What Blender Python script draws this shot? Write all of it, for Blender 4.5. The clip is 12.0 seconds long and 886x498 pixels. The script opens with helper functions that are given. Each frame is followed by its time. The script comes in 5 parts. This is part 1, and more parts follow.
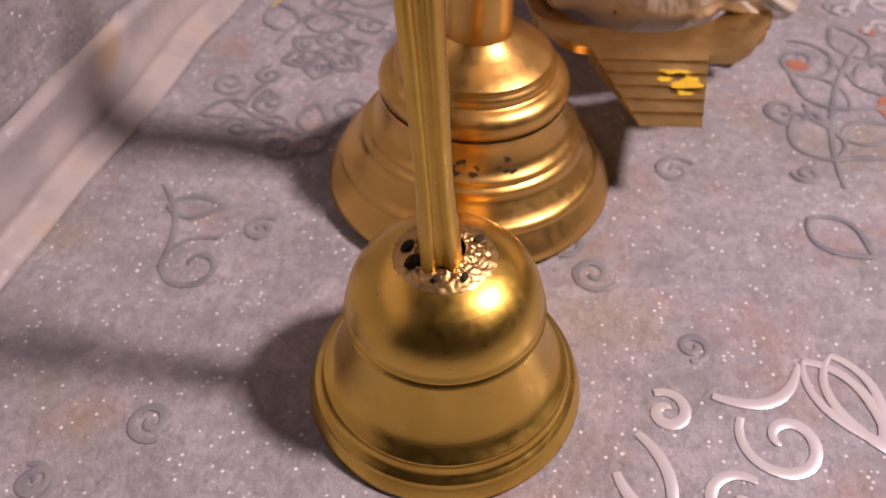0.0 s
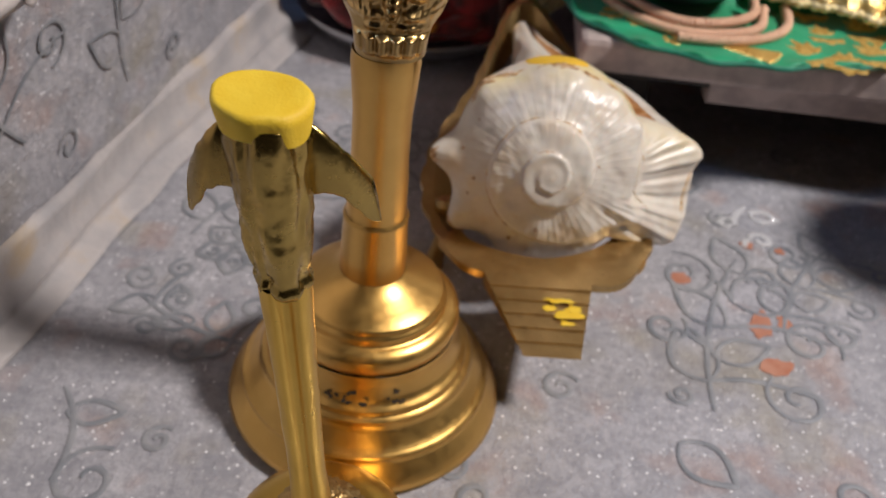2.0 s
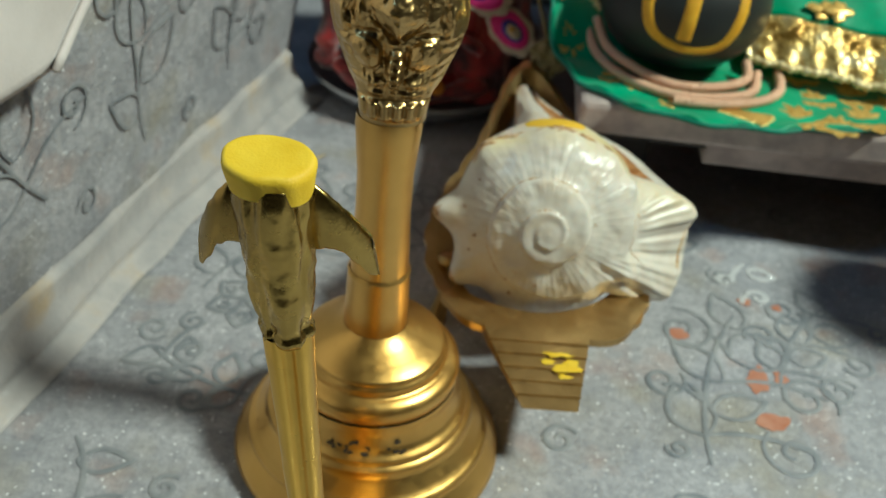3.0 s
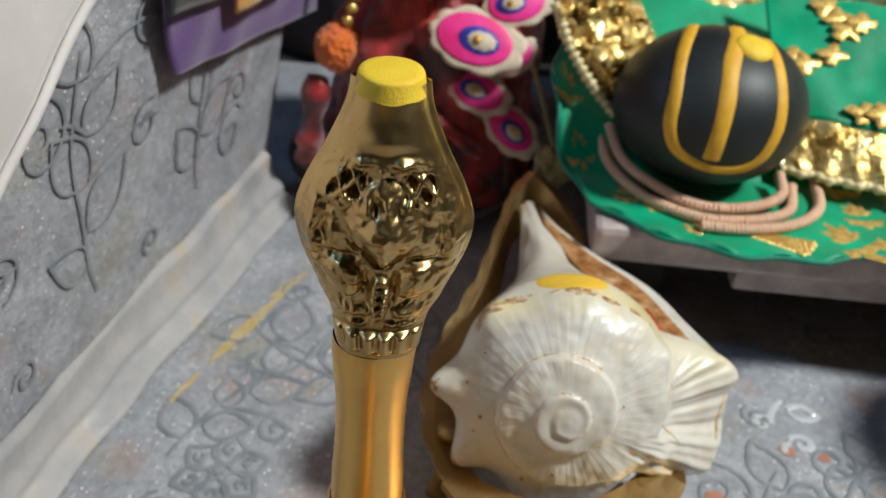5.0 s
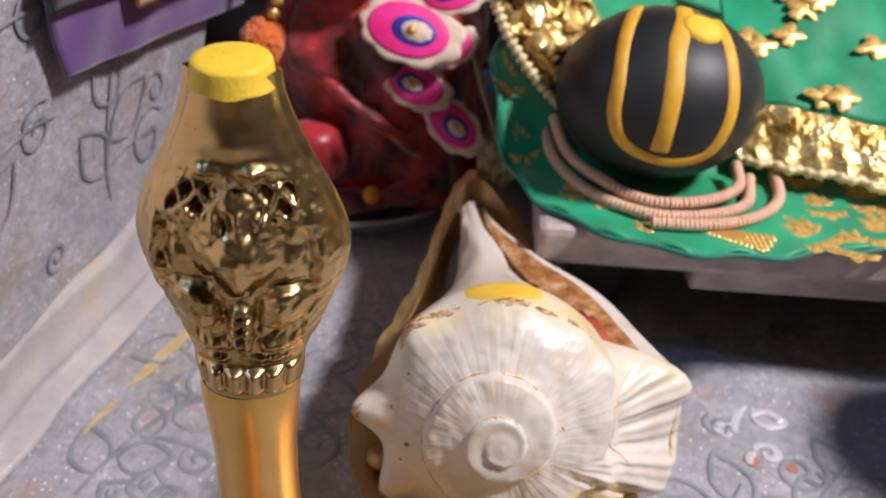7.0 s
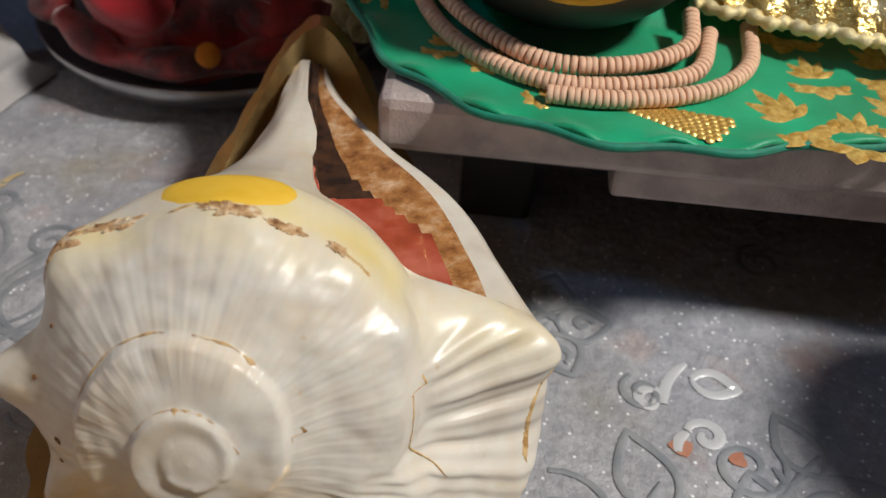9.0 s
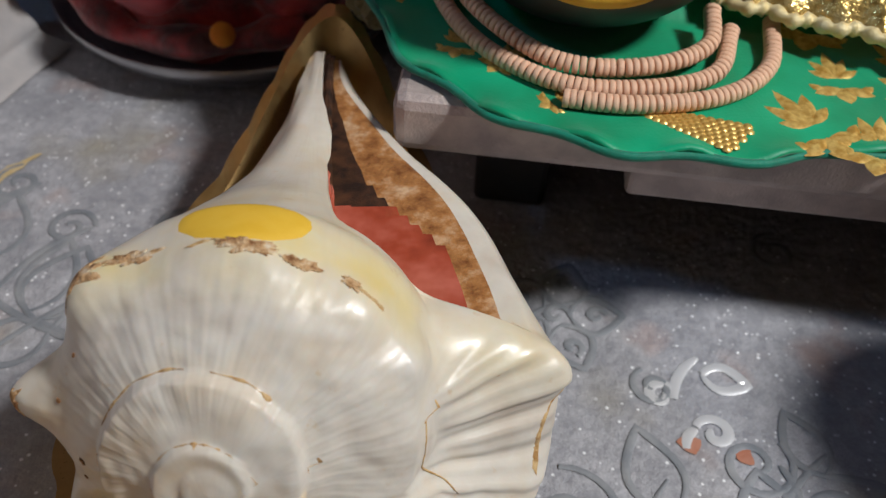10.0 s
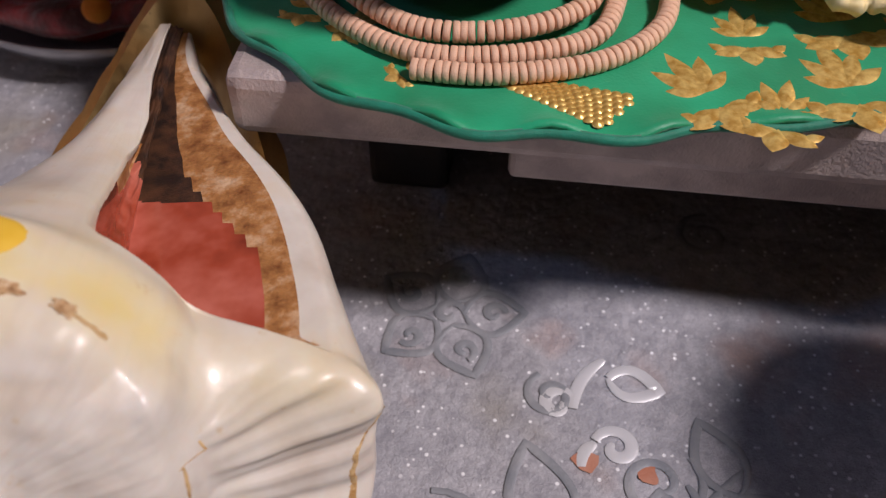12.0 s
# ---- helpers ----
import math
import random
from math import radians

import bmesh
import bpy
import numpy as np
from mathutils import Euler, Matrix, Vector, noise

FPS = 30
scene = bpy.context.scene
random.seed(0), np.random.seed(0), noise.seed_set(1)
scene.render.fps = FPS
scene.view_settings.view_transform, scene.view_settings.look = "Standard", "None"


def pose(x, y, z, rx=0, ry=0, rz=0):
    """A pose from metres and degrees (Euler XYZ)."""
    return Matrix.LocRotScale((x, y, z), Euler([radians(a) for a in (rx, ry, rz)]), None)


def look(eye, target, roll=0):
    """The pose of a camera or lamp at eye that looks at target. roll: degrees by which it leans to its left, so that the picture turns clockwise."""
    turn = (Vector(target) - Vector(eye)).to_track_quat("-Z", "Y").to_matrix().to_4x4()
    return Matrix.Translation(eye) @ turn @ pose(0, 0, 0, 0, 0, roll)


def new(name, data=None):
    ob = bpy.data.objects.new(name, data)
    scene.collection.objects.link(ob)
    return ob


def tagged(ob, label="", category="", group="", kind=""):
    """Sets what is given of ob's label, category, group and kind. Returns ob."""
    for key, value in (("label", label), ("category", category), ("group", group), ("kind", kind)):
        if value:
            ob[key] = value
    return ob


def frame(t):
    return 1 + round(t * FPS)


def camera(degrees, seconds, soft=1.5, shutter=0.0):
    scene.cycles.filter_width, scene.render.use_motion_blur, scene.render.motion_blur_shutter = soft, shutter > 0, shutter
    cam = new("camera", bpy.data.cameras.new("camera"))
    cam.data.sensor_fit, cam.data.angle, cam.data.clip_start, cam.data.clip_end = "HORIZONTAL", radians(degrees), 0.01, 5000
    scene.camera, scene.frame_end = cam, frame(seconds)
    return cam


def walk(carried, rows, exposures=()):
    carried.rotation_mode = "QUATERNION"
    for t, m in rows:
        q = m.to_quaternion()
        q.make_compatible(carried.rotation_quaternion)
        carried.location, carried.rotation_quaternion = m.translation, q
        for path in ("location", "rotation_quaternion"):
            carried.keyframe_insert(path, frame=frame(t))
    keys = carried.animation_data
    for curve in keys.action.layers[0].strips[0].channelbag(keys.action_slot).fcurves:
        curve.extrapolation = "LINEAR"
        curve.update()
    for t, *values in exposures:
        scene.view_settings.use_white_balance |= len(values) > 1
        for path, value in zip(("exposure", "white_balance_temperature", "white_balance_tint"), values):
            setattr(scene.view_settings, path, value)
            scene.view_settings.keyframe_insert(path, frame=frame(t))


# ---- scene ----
cam = camera(54.5, 12.0, 1.3)
cam.data.dof.use_dof, cam.data.dof.focus_distance, cam.data.dof.aperture_fstop = True, 0.165, 22.0
PATH = [
    (0, (0.038, 0.017, 0.184), (-0.026, 1.389, -1.269), -0.2),
    (0.5, (0.036, 0.056, 0.184), (0.036, 1.441, -1.259), 2.5),
    (1, (0.047, 0.054, 0.202), (0.07, 1.471, -1.209), 4.0),
    (1.5, (0.049, 0.057, 0.209), (0.107, 1.509, -1.165), 5.1),
    (2, (0.05, 0.035, 0.224), (0.115, 1.554, -1.076), 5.6),
    (2.5, (0.053, 0.023, 0.232), (0.099, 1.594, -1.005), 5.3),
    (3, (0.053, 0.027, 0.23), (0.082, 1.628, -0.969), 5.0),
    (3.5, (0.05, 0.045, 0.233), (0.077, 1.664, -0.942), 5.1),
    (3.7, (0.049, 0.054, 0.237), (0.075, 1.661, -0.954), 5.2),
    (5.5, (0.051, 0.101, 0.242), (0.095, 1.734, -0.912), 3.4),
    (6, (0.055, 0.108, 0.239), (0.11, 1.735, -0.922), 3.2),
    (6.5, (0.058, 0.109, 0.24), (0.12, 1.74, -0.917), 2.6),
    (7, (0.068, 0.114, 0.231), (0.142, 1.738, -0.933), 2.8),
    (7.5, (0.086, 0.099, 0.229), (0.115, 1.736, -0.922), 0.9),
    (7.7, (0.093, 0.125, 0.205), (0.137, 1.748, -0.963), 1.8),
    (9.3, (0.127, 0.192, 0.173), (0.162, 1.644, -1.201), 4.0),
    (9.5, (0.121, 0.194, 0.182), (0.161, 1.631, -1.208), 4.1),
    (10, (0.125, 0.2, 0.185), (0.127, 1.572, -1.27), 3.4),
    (10.5, (0.13, 0.199, 0.181), (0.125, 1.553, -1.292), 2.9),
    (11, (0.127, 0.196, 0.183), (0.114, 1.533, -1.303), 2.7),
    (11.5, (0.138, 0.203, 0.179), (0.105, 1.531, -1.316), 1.9),
    (12, (0.162, 0.223, 0.17), (0.102, 1.546, -1.329), 0.1),
]
EXPOSURES = [
    (0.0, -0.05, 7000, 40), (1.0, -0.05, 6700, 28), (1.5, -0.1, 6200, 14), (2.7, -0.1, 6200, 10), (3.1, 0.05, 5700, -30), (3.5, 0.05, 5200, -62),
    (4.2, 0.0, 5600, -40), (5.2, 0.1, 5700, 20), (5.6, 0.1, 4800, 62), (6.2, 0.22, 5600, 45), (6.8, 0.3, 5900, 20), (7.7, 0.3, 6000, 15),
    (9.3, -0.2, 6100, 4), (10.5, -0.28, 5650, 10), (11.2, -0.33, 5900, 20), (12.0, -0.3, 6100, 22),
]
walk(cam, [(t, look(eye, target, roll)) for t, eye, target, roll in PATH], EXPOSURES)


# ---- light ----
world = bpy.data.worlds.new("room_air")
world.use_nodes = True
world.node_tree.nodes["Background"].inputs[0].default_value = (0.9, 0.92, 1.0, 1)
world.node_tree.nodes["Background"].inputs[1].default_value = 0.02
scene.world = world


def area_lamp(name, eye, target, size, watts, colour):
    data = bpy.data.lights.new(name, "AREA")
    data.shape, data.size, data.energy, data.color = "DISK", size, watts, colour
    ob = new(name, data)
    ob.matrix_world = look(eye, target)
    return ob


area_lamp("shrine_bulb", (0.86, 0.135, 1.10), (0.08, 0.26, 0.03), 0.17, 20.0, (1.0, 0.91, 0.83))
area_lamp("led_string", (-0.45, 0.16, 0.75), (0.08, 0.26, 0.05), 0.06, 0.70, (0.36, 0.58, 1.0))

# ---- materials ----


class Nodes:
    """A principled material under construction."""

    def __init__(self, name, base=(0.8, 0.8, 0.8), rough=0.5, metal=0.0, **sockets):
        self.mat = bpy.data.materials.new(name)
        self.mat.use_nodes = True
        self.tree = self.mat.node_tree
        self.bsdf = self.tree.nodes["Principled BSDF"]
        self.put("Base Color", (*base, 1))
        self.put("Roughness", rough)
        self.put("Metallic", metal)
        for key, value in sockets.items():
            self.put(key.replace("_", " "), value)

    def put(self, key, value):
        self.bsdf.inputs[key].default_value = value

    def node(self, kind, **props):
        n = self.tree.nodes.new(kind)
        for key, value in props.items():
            if key == "operation":
                n.operation = value
            elif key == "data_type":
                n.data_type = value
            elif key == "blend_type":
                n.blend_type = value
            elif key == "feature":
                n.feature = value
        return n

    def link(self, a, b):
        self.tree.links.new(a, b)

    def coord(self):
        return self.node("ShaderNodeTexCoord").outputs["Object"]

    def noise(self, scale, detail=4.0, rough=0.55):
        n = self.node("ShaderNodeTexNoise")
        n.inputs["Scale"].default_value, n.inputs["Detail"].default_value, n.inputs["Roughness"].default_value = scale, detail, rough
        self.link(self.coord(), n.inputs["Vector"])
        return n.outputs["Fac"]

    def cells(self, scale, feature="F1"):
        n = self.node("ShaderNodeTexVoronoi", feature=feature)
        n.inputs["Scale"].default_value = scale
        self.link(self.coord(), n.inputs["Vector"])
        return n

    def ramp(self, fac, stops):
        n = self.node("ShaderNodeValToRGB")
        e = n.color_ramp.elements
        while len(e) < len(stops):
            e.new(0.5)
        for slot, (at, c) in zip(e, stops):
            slot.position = at
            slot.color = (*c, 1) if len(c) == 3 else c
        self.link(fac, n.inputs["Fac"])
        return n.outputs["Color"]

    def grey(self, fac, a, b, lo, hi):
        n = self.node("ShaderNodeMapRange")
        for i, v in enumerate((a, b, lo, hi)):
            n.inputs[i + 1].default_value = v
        self.link(fac, n.inputs[0])
        return n.outputs[0]

    def mix(self, fac, a, b, blend="MIX"):
        n = self.node("ShaderNodeMix", data_type="RGBA", blend_type=blend)
        for slot, v in ((n.inputs[0], fac), (n.inputs[6], a), (n.inputs[7], b)):
            if isinstance(v, (float, int)):
                slot.default_value = v
            elif isinstance(v, tuple):
                slot.default_value = (*v, 1)
            else:
                self.link(v, slot)
        return n.outputs[2]

    def bump(self, height, strength, distance):
        n = self.node("ShaderNodeBump")
        n.inputs["Strength"].default_value, n.inputs["Distance"].default_value = strength, distance
        self.link(height, n.inputs["Height"])
        if self.bsdf.inputs["Normal"].links:
            self.link(self.bsdf.inputs["Normal"].links[0].from_socket, n.inputs["Normal"])
        self.link(n.outputs[0], self.bsdf.inputs["Normal"])

    def to(self, out, key):
        self.link(out, self.bsdf.inputs[key])


def brass(name, light, dark, rough, pits=0.0, turned=False):
    m = Nodes(name, light, rough, 1.0)
    tone = m.ramp(m.noise(60, 5), [(0.30, dark), (0.62, light)])
    if pits:
        spot = m.ramp(m.noise(1400, 3, 0.7), [(0.66, (0, 0, 0)), (0.74, (1, 1, 1))])
        tone = m.mix(spot, tone, (0.03, 0.022, 0.012))
        m.bump(m.noise(900, 4), pits, 0.0006)
    m.to(tone, "Base Color")
    m.to(m.grey(m.noise(350, 4), 0.3, 0.7, rough * 0.9, rough * 1.2), "Roughness")
    if turned:
        # fine lathe lines round the axis
        n = m.node("ShaderNodeTexNoise")
        n.inputs["Scale"].default_value, n.inputs["Detail"].default_value = 1.0, 3.0
        mapping = m.node("ShaderNodeMapping")
        mapping.inputs["Scale"].default_value = (14, 14, 2600)
        m.link(m.coord(), mapping.inputs["Vector"])
        m.link(mapping.outputs[0], n.inputs["Vector"])
        m.bump(n.outputs["Fac"], 0.10, 0.0003)
    else:
        m.bump(m.noise(2500, 2), 0.05, 0.0003)
    return m.mat


def cloth(name, colour, second, scale, rough=0.8, metal=0.0, sheen=0.3, relief=0.3):
    m = Nodes(name, colour, rough, metal, Sheen_Weight=sheen)
    m.to(m.ramp(m.noise(scale, 4), [(0.35, colour), (0.65, second)]), "Base Color")
    m.bump(m.noise(scale * 12, 3), relief, 0.0006)
    return m.mat


def sheet_material():
    """Silvery glitter cloth with faint pink and ochre stains; its sparkle is put into the colour."""
    m = Nodes("glitter_sheet", (0.5, 0.49, 0.5), 0.5, 0.0, Specular_IOR_Level=0.3)
    tone = m.ramp(m.noise(45, 5), [(0.3, (0.34, 0.34, 0.37)), (0.7, (0.56, 0.55, 0.58))])
    tone = m.mix(m.ramp(m.noise(260, 4, 0.7), [(0.42, (0, 0, 0)), (0.62, (0.55, 0.55, 0.55))]), tone, (0.24, 0.24, 0.27))
    tone = m.mix(m.ramp(m.noise(28, 3), [(0.56, (0, 0, 0)), (0.72, (0.6, 0.6, 0.6))]), tone, (0.46, 0.27, 0.20))
    tone = m.mix(m.ramp(m.noise(19, 3), [(0.56, (0, 0, 0)), (0.72, (0.6, 0.6, 0.6))]), tone, (0.36, 0.31, 0.19))
    grain = m.cells(2600)
    tone = m.mix(m.ramp(grain.outputs["Color"], [(0.2, (0.0, 0.0, 0.0)), (0.9, (0.4, 0.4, 0.4))]), tone, (0.25, 0.25, 0.27))
    flake = m.cells(750)
    shine = m.ramp(flake.outputs["Color"], [(0.78, (0, 0, 0)), (0.86, (1, 1, 1))])
    round_dot = m.ramp(flake.outputs["Distance"], [(0.25, (1, 1, 1)), (0.42, (0, 0, 0))])
    fleck = m.mix(1.0, shine, round_dot, "MULTIPLY")
    large = m.cells(330)
    large_dot = m.mix(1.0, m.ramp(large.outputs["Color"], [(0.92, (0, 0, 0)), (0.95, (1, 1, 1))]), m.ramp(large.outputs["Distance"], [(0.14, (1, 1, 1)), (0.24, (0, 0, 0))]), "MULTIPLY")
    fleck = m.mix(1.0, fleck, large_dot, "ADD")
    # painted glints: the glitter flecks turn near-white in the base colour
    m.to(m.mix(fleck, tone, (0.92, 0.92, 0.94)), "Base Color")
    m.to(m.grey(fleck, 0, 1, 0.38, 0.14), "Roughness")
    m.bump(m.noise(2600, 3), 0.5, 0.0005)
    m.bump(m.noise(420, 3), 0.45, 0.0012)
    m.bump(m.noise(120, 3), 0.45, 0.0022)
    return m.mat


def shell_material():
    """Creamy porcelain shell: fine growth lines from the apex, tan streaks, a yellow turmeric wash along the shoulder."""
    m = Nodes("conch_shell", (0.8, 0.76, 0.68), 0.36, 0.0, Subsurface_Weight=0.08, Coat_Weight=0.18)
    m.bsdf.inputs["Subsurface Radius"].default_value = (0.004, 0.002, 0.0012)
    split = m.node("ShaderNodeSeparateXYZ")
    m.link(m.coord(), split.inputs[0])

    def math_node(op, a, b):
        n = m.node("ShaderNodeMath", operation=op)
        for slot, v in zip(n.inputs, (a, b)):
            if isinstance(v, float):
                slot.default_value = v
            else:
                m.link(v, slot)
        return n.outputs[0]
    dx, dz = math_node("SUBTRACT", split.outputs[0], 0.093), math_node("SUBTRACT", split.outputs[2], 0.059)
    angle = math_node("ARCTAN2", dz, dx)
    lines = m.node("ShaderNodeCombineXYZ")
    m.link(math_node("MULTIPLY", angle, 17.0), lines.inputs[0])
    m.link(math_node("MULTIPLY", split.outputs[1], 60.0), lines.inputs[1])
    growth = m.node("ShaderNodeTexNoise")
    growth.inputs["Scale"].default_value, growth.inputs["Detail"].default_value = 1.0, 5.0
    m.link(lines.outputs[0], growth.inputs["Vector"])
    tone = m.ramp(m.noise(55, 4), [(0.3, (0.58, 0.50, 0.41)), (0.52, (0.72, 0.67, 0.59)), (0.75, (0.68, 0.56, 0.41))])
    tone = m.mix(m.ramp(growth.outputs["Fac"], [(0.50, (0, 0, 0)), (0.74, (0.2, 0.2, 0.2))]), tone, (0.50, 0.42, 0.36))
    band = m.mix(1.0, m.ramp(m.grey(split.outputs[1], 0.279, 0.303, 0, 1), [(0.0, (0, 0, 0)), (0.45, (1, 1, 1)), (1.0, (0.25, 0.25, 0.25))]), m.ramp(m.grey(split.outputs[2], 0.052, 0.080, 0, 1), [(0.0, (0, 0, 0)), (1.0, (1, 1, 1))]), "MULTIPLY")
    wash = m.mix(1.0, band, m.ramp(m.noise(60, 4), [(0.36, (0.15, 0.15, 0.15)), (0.62, (0.85, 0.85, 0.85))]), "MULTIPLY")
    tone = m.mix(wash, tone, (0.78, 0.62, 0.22))
    tone = m.mix(m.ramp(m.noise(210, 5, 0.7), [(0.64, (0, 0, 0)), (0.74, (0.6, 0.6, 0.6))]), tone, (0.62, 0.44, 0.22))
    m.to(tone, "Base Color")
    m.bump(growth.outputs["Fac"], 0.015, 0.0004)
    m.bump(m.noise(900, 3), 0.08, 0.0004)
    return m.mat


SHEET = sheet_material()
SHELL = shell_material()
BRASS = brass("polished_brass", (0.80, 0.50, 0.15), (0.72, 0.43, 0.12), 0.33, 0.0, True)
BRASS_OLD = brass("worn_yellow_brass", (0.80, 0.52, 0.11), (0.68, 0.43, 0.09), 0.30, 0.0, True)
BRASS_CAST = brass("cast_brass", (0.60, 0.42, 0.18), (0.42, 0.28, 0.11), 0.31, 0.03)
BRASS_DARK = brass("tarnished_cast_brass", (0.52, 0.37, 0.11), (0.34, 0.23, 0.07), 0.24, 0.12)
BRASS_DULL = brass("dull_brass", (0.60, 0.41, 0.18), (0.44, 0.29, 0.11), 0.40, 0.10)
PASTE = cloth("turmeric_paste", (0.80, 0.52, 0.02), (0.86, 0.60, 0.04), 160, 0.6, 0, 0, 0.25)
PASTE_SHELL = cloth("dried_turmeric", (0.78, 0.47, 0.03), (0.82, 0.52, 0.05), 200, 0.55, 0, 0, 0.1)
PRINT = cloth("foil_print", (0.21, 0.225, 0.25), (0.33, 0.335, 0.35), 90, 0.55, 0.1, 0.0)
PRINT_RED = cloth("rust_print", (0.42, 0.15, 0.08), (0.50, 0.24, 0.16), 120, 0.6)
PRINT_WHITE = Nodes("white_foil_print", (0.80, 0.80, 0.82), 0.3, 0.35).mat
DARK = cloth("pit_shade_tarnish", (0.03, 0.02, 0.012), (0.06, 0.04, 0.02), 300, 0.9, 0, 0)
# near-black wood, so that the space under the table stays in deep shade
SHADE_WOOD = cloth("shade_dark_wood", (0.014, 0.012, 0.012), (0.03, 0.022, 0.018), 60, 0.6, 0, 0)

# ---- mesh helpers ----


def mesh_of(name, verts, faces, smooth=True):
    me = bpy.data.meshes.new(name)
    me.from_pydata([tuple(v) for v in verts], [], faces)
    me.update()
    if smooth:
        me.polygons.foreach_set("use_smooth", [True] * len(me.polygons))
    return me


def part(name, me, material, parent=None, label="", at=None):
    """Links a mesh or a bmesh as one object under a thing."""
    if isinstance(me, bmesh.types.BMesh):
        bm, me = me, bpy.data.meshes.new(name)
        bm.to_mesh(me)
        bm.free()
    if not me.materials:
        me.materials.append(material)
    ob = new(name, me)
    ob.parent = parent
    if at is not None:
        ob.matrix_basis = at
    return tagged(ob, label) if label else ob


def thing(name, label, category, at=None, group="", kind=""):
    ob = new(name)
    ob.empty_display_size = 0.01
    if at is not None:
        ob.matrix_basis = at
    return tagged(ob, label, category, group, kind)


def grid(nu, nv, f, wrap_u=False, wrap_v=False):
    """Vertices f(u, v), u and v from 0 to 1, and the quads between them."""
    du, dv = (nu if wrap_u else nu - 1), (nv if wrap_v else nv - 1)
    verts = [f(i / du, j / dv) for i in range(nu) for j in range(nv)]
    faces = [(i * nv + j, ((i + 1) % nu) * nv + j, ((i + 1) % nu) * nv + (j + 1) % nv, i * nv + (j + 1) % nv)
             for i in range(du) for j in range(dv)]
    return verts, faces


def lathe(name, profile, n=96):
    """A solid of revolution from (radius, height) pairs, seen from outside."""
    m = len(profile)
    verts = [(r * math.cos(2 * math.pi * i / n), r * math.sin(2 * math.pi * i / n), z) for i in range(n) for r, z in profile]
    faces = [(i * m + j, ((i + 1) % n) * m + j, ((i + 1) % n) * m + j + 1, i * m + j + 1) for i in range(n) for j in range(m - 1)]
    return mesh_of(name, verts, faces)


def smooth_line(points, n):
    """A Catmull-Rom line of n points through the given ones."""
    p = [Vector(q) for q in points]
    p = [p[0] * 2 - p[1]] + p + [p[-1] * 2 - p[-2]]
    out = []
    for k in range(n):
        s = k / (n - 1) * (len(p) - 3)
        i = min(int(s), len(p) - 4)
        t = s - i
        a, b, c, d = p[i:i + 4]
        out.append(0.5 * ((2 * b) + (c - a) * t + (2 * a - 5 * b + 4 * c - d) * t * t + (3 * b - a - 3 * c + d) * t ** 3))
    return out


def tube(name, line, radius, sides=10, flat=1.0):
    """A tube along a line; radius is a number or a function of 0..1; flat squeezes it in z."""
    verts, faces = [], []
    n = len(line)
    for i, p in enumerate(line):
        d = (line[min(i + 1, n - 1)] - line[max(i - 1, 0)]).normalized()
        side = d.cross(Vector((0, 0, 1)))
        side = side.normalized() if side.length > 1e-6 else Vector((1, 0, 0))
        up = side.cross(d).normalized()
        r = radius(i / (n - 1)) if callable(radius) else radius
        for k in range(sides):
            a = 2 * math.pi * k / sides
            verts.append(p + side * (r * math.cos(a)) + up * (r * flat * math.sin(a)))
    for i in range(n - 1):
        for k in range(sides):
            faces.append((i * sides + k, i * sides + (k + 1) % sides, (i + 1) * sides + (k + 1) % sides, (i + 1) * sides + k))
    faces.append(tuple(range(sides))[::-1])
    faces.append(tuple((n - 1) * sides + k for k in range(sides)))
    return mesh_of(name, verts, faces)


def ramp_of(table):
    """A smooth function through (x, y) pairs."""
    xs, ys = [a for a, _ in table], [b for _, b in table]

    def f(x):
        if x <= xs[0]:
            return ys[0]
        for i in range(len(xs) - 1):
            if x <= xs[i + 1]:
                t = (x - xs[i]) / (xs[i + 1] - xs[i])
                t = t * t * (3 - 2 * t) * 0.5 + t * 0.5
                return ys[i] + (ys[i + 1] - ys[i]) * t
        return ys[-1]
    return f


def curve_of(table):
    """A cubic through (x, y) pairs with even slopes."""
    xs, ys = [a for a, _ in table], [b for _, b in table]
    n = len(xs)
    m = [(ys[min(i + 1, n - 1)] - ys[max(i - 1, 0)]) / (xs[min(i + 1, n - 1)] - xs[max(i - 1, 0)]) for i in range(n)]

    def f(x):
        if x <= xs[0]:
            return ys[0]
        for i in range(n - 1):
            if x <= xs[i + 1]:
                h = xs[i + 1] - xs[i]
                t = (x - xs[i]) / h
                return (ys[i] * (1 + 2 * t) * (1 - t) ** 2 + h * m[i] * t * (1 - t) ** 2 + ys[i + 1] * t * t * (3 - 2 * t) + h * m[i + 1] * t * t * (t - 1))
        return ys[-1]
    return f


def step(a, b, x):
    t = min(1, max(0, (x - a) / (b - a)))
    return t * t * (3 - 2 * t)


def bumpy(x, y, scale, seed=0.0):
    return noise.noise(Vector((x * scale, y * scale, seed)))


def box(name, size, bevel=0.002):
    bm = bmesh.new()
    bmesh.ops.create_cube(bm, size=1, matrix=Matrix.Diagonal((*size, 1)))
    bmesh.ops.bevel(bm, geom=bm.edges[:], offset=bevel, segments=2, affect="EDGES", profile=0.5)
    me = bpy.data.meshes.new(name)
    bm.to_mesh(me)
    bm.free()
    return me


# ---- setting ----
def wall_x(y, z):
    return -0.150 + 0.24 * y + 0.15 * z


def floor_z(x, y):
    return 0.0012 * bumpy(x, y, 14) + 0.0005 * bumpy(x, y, 60, 3)


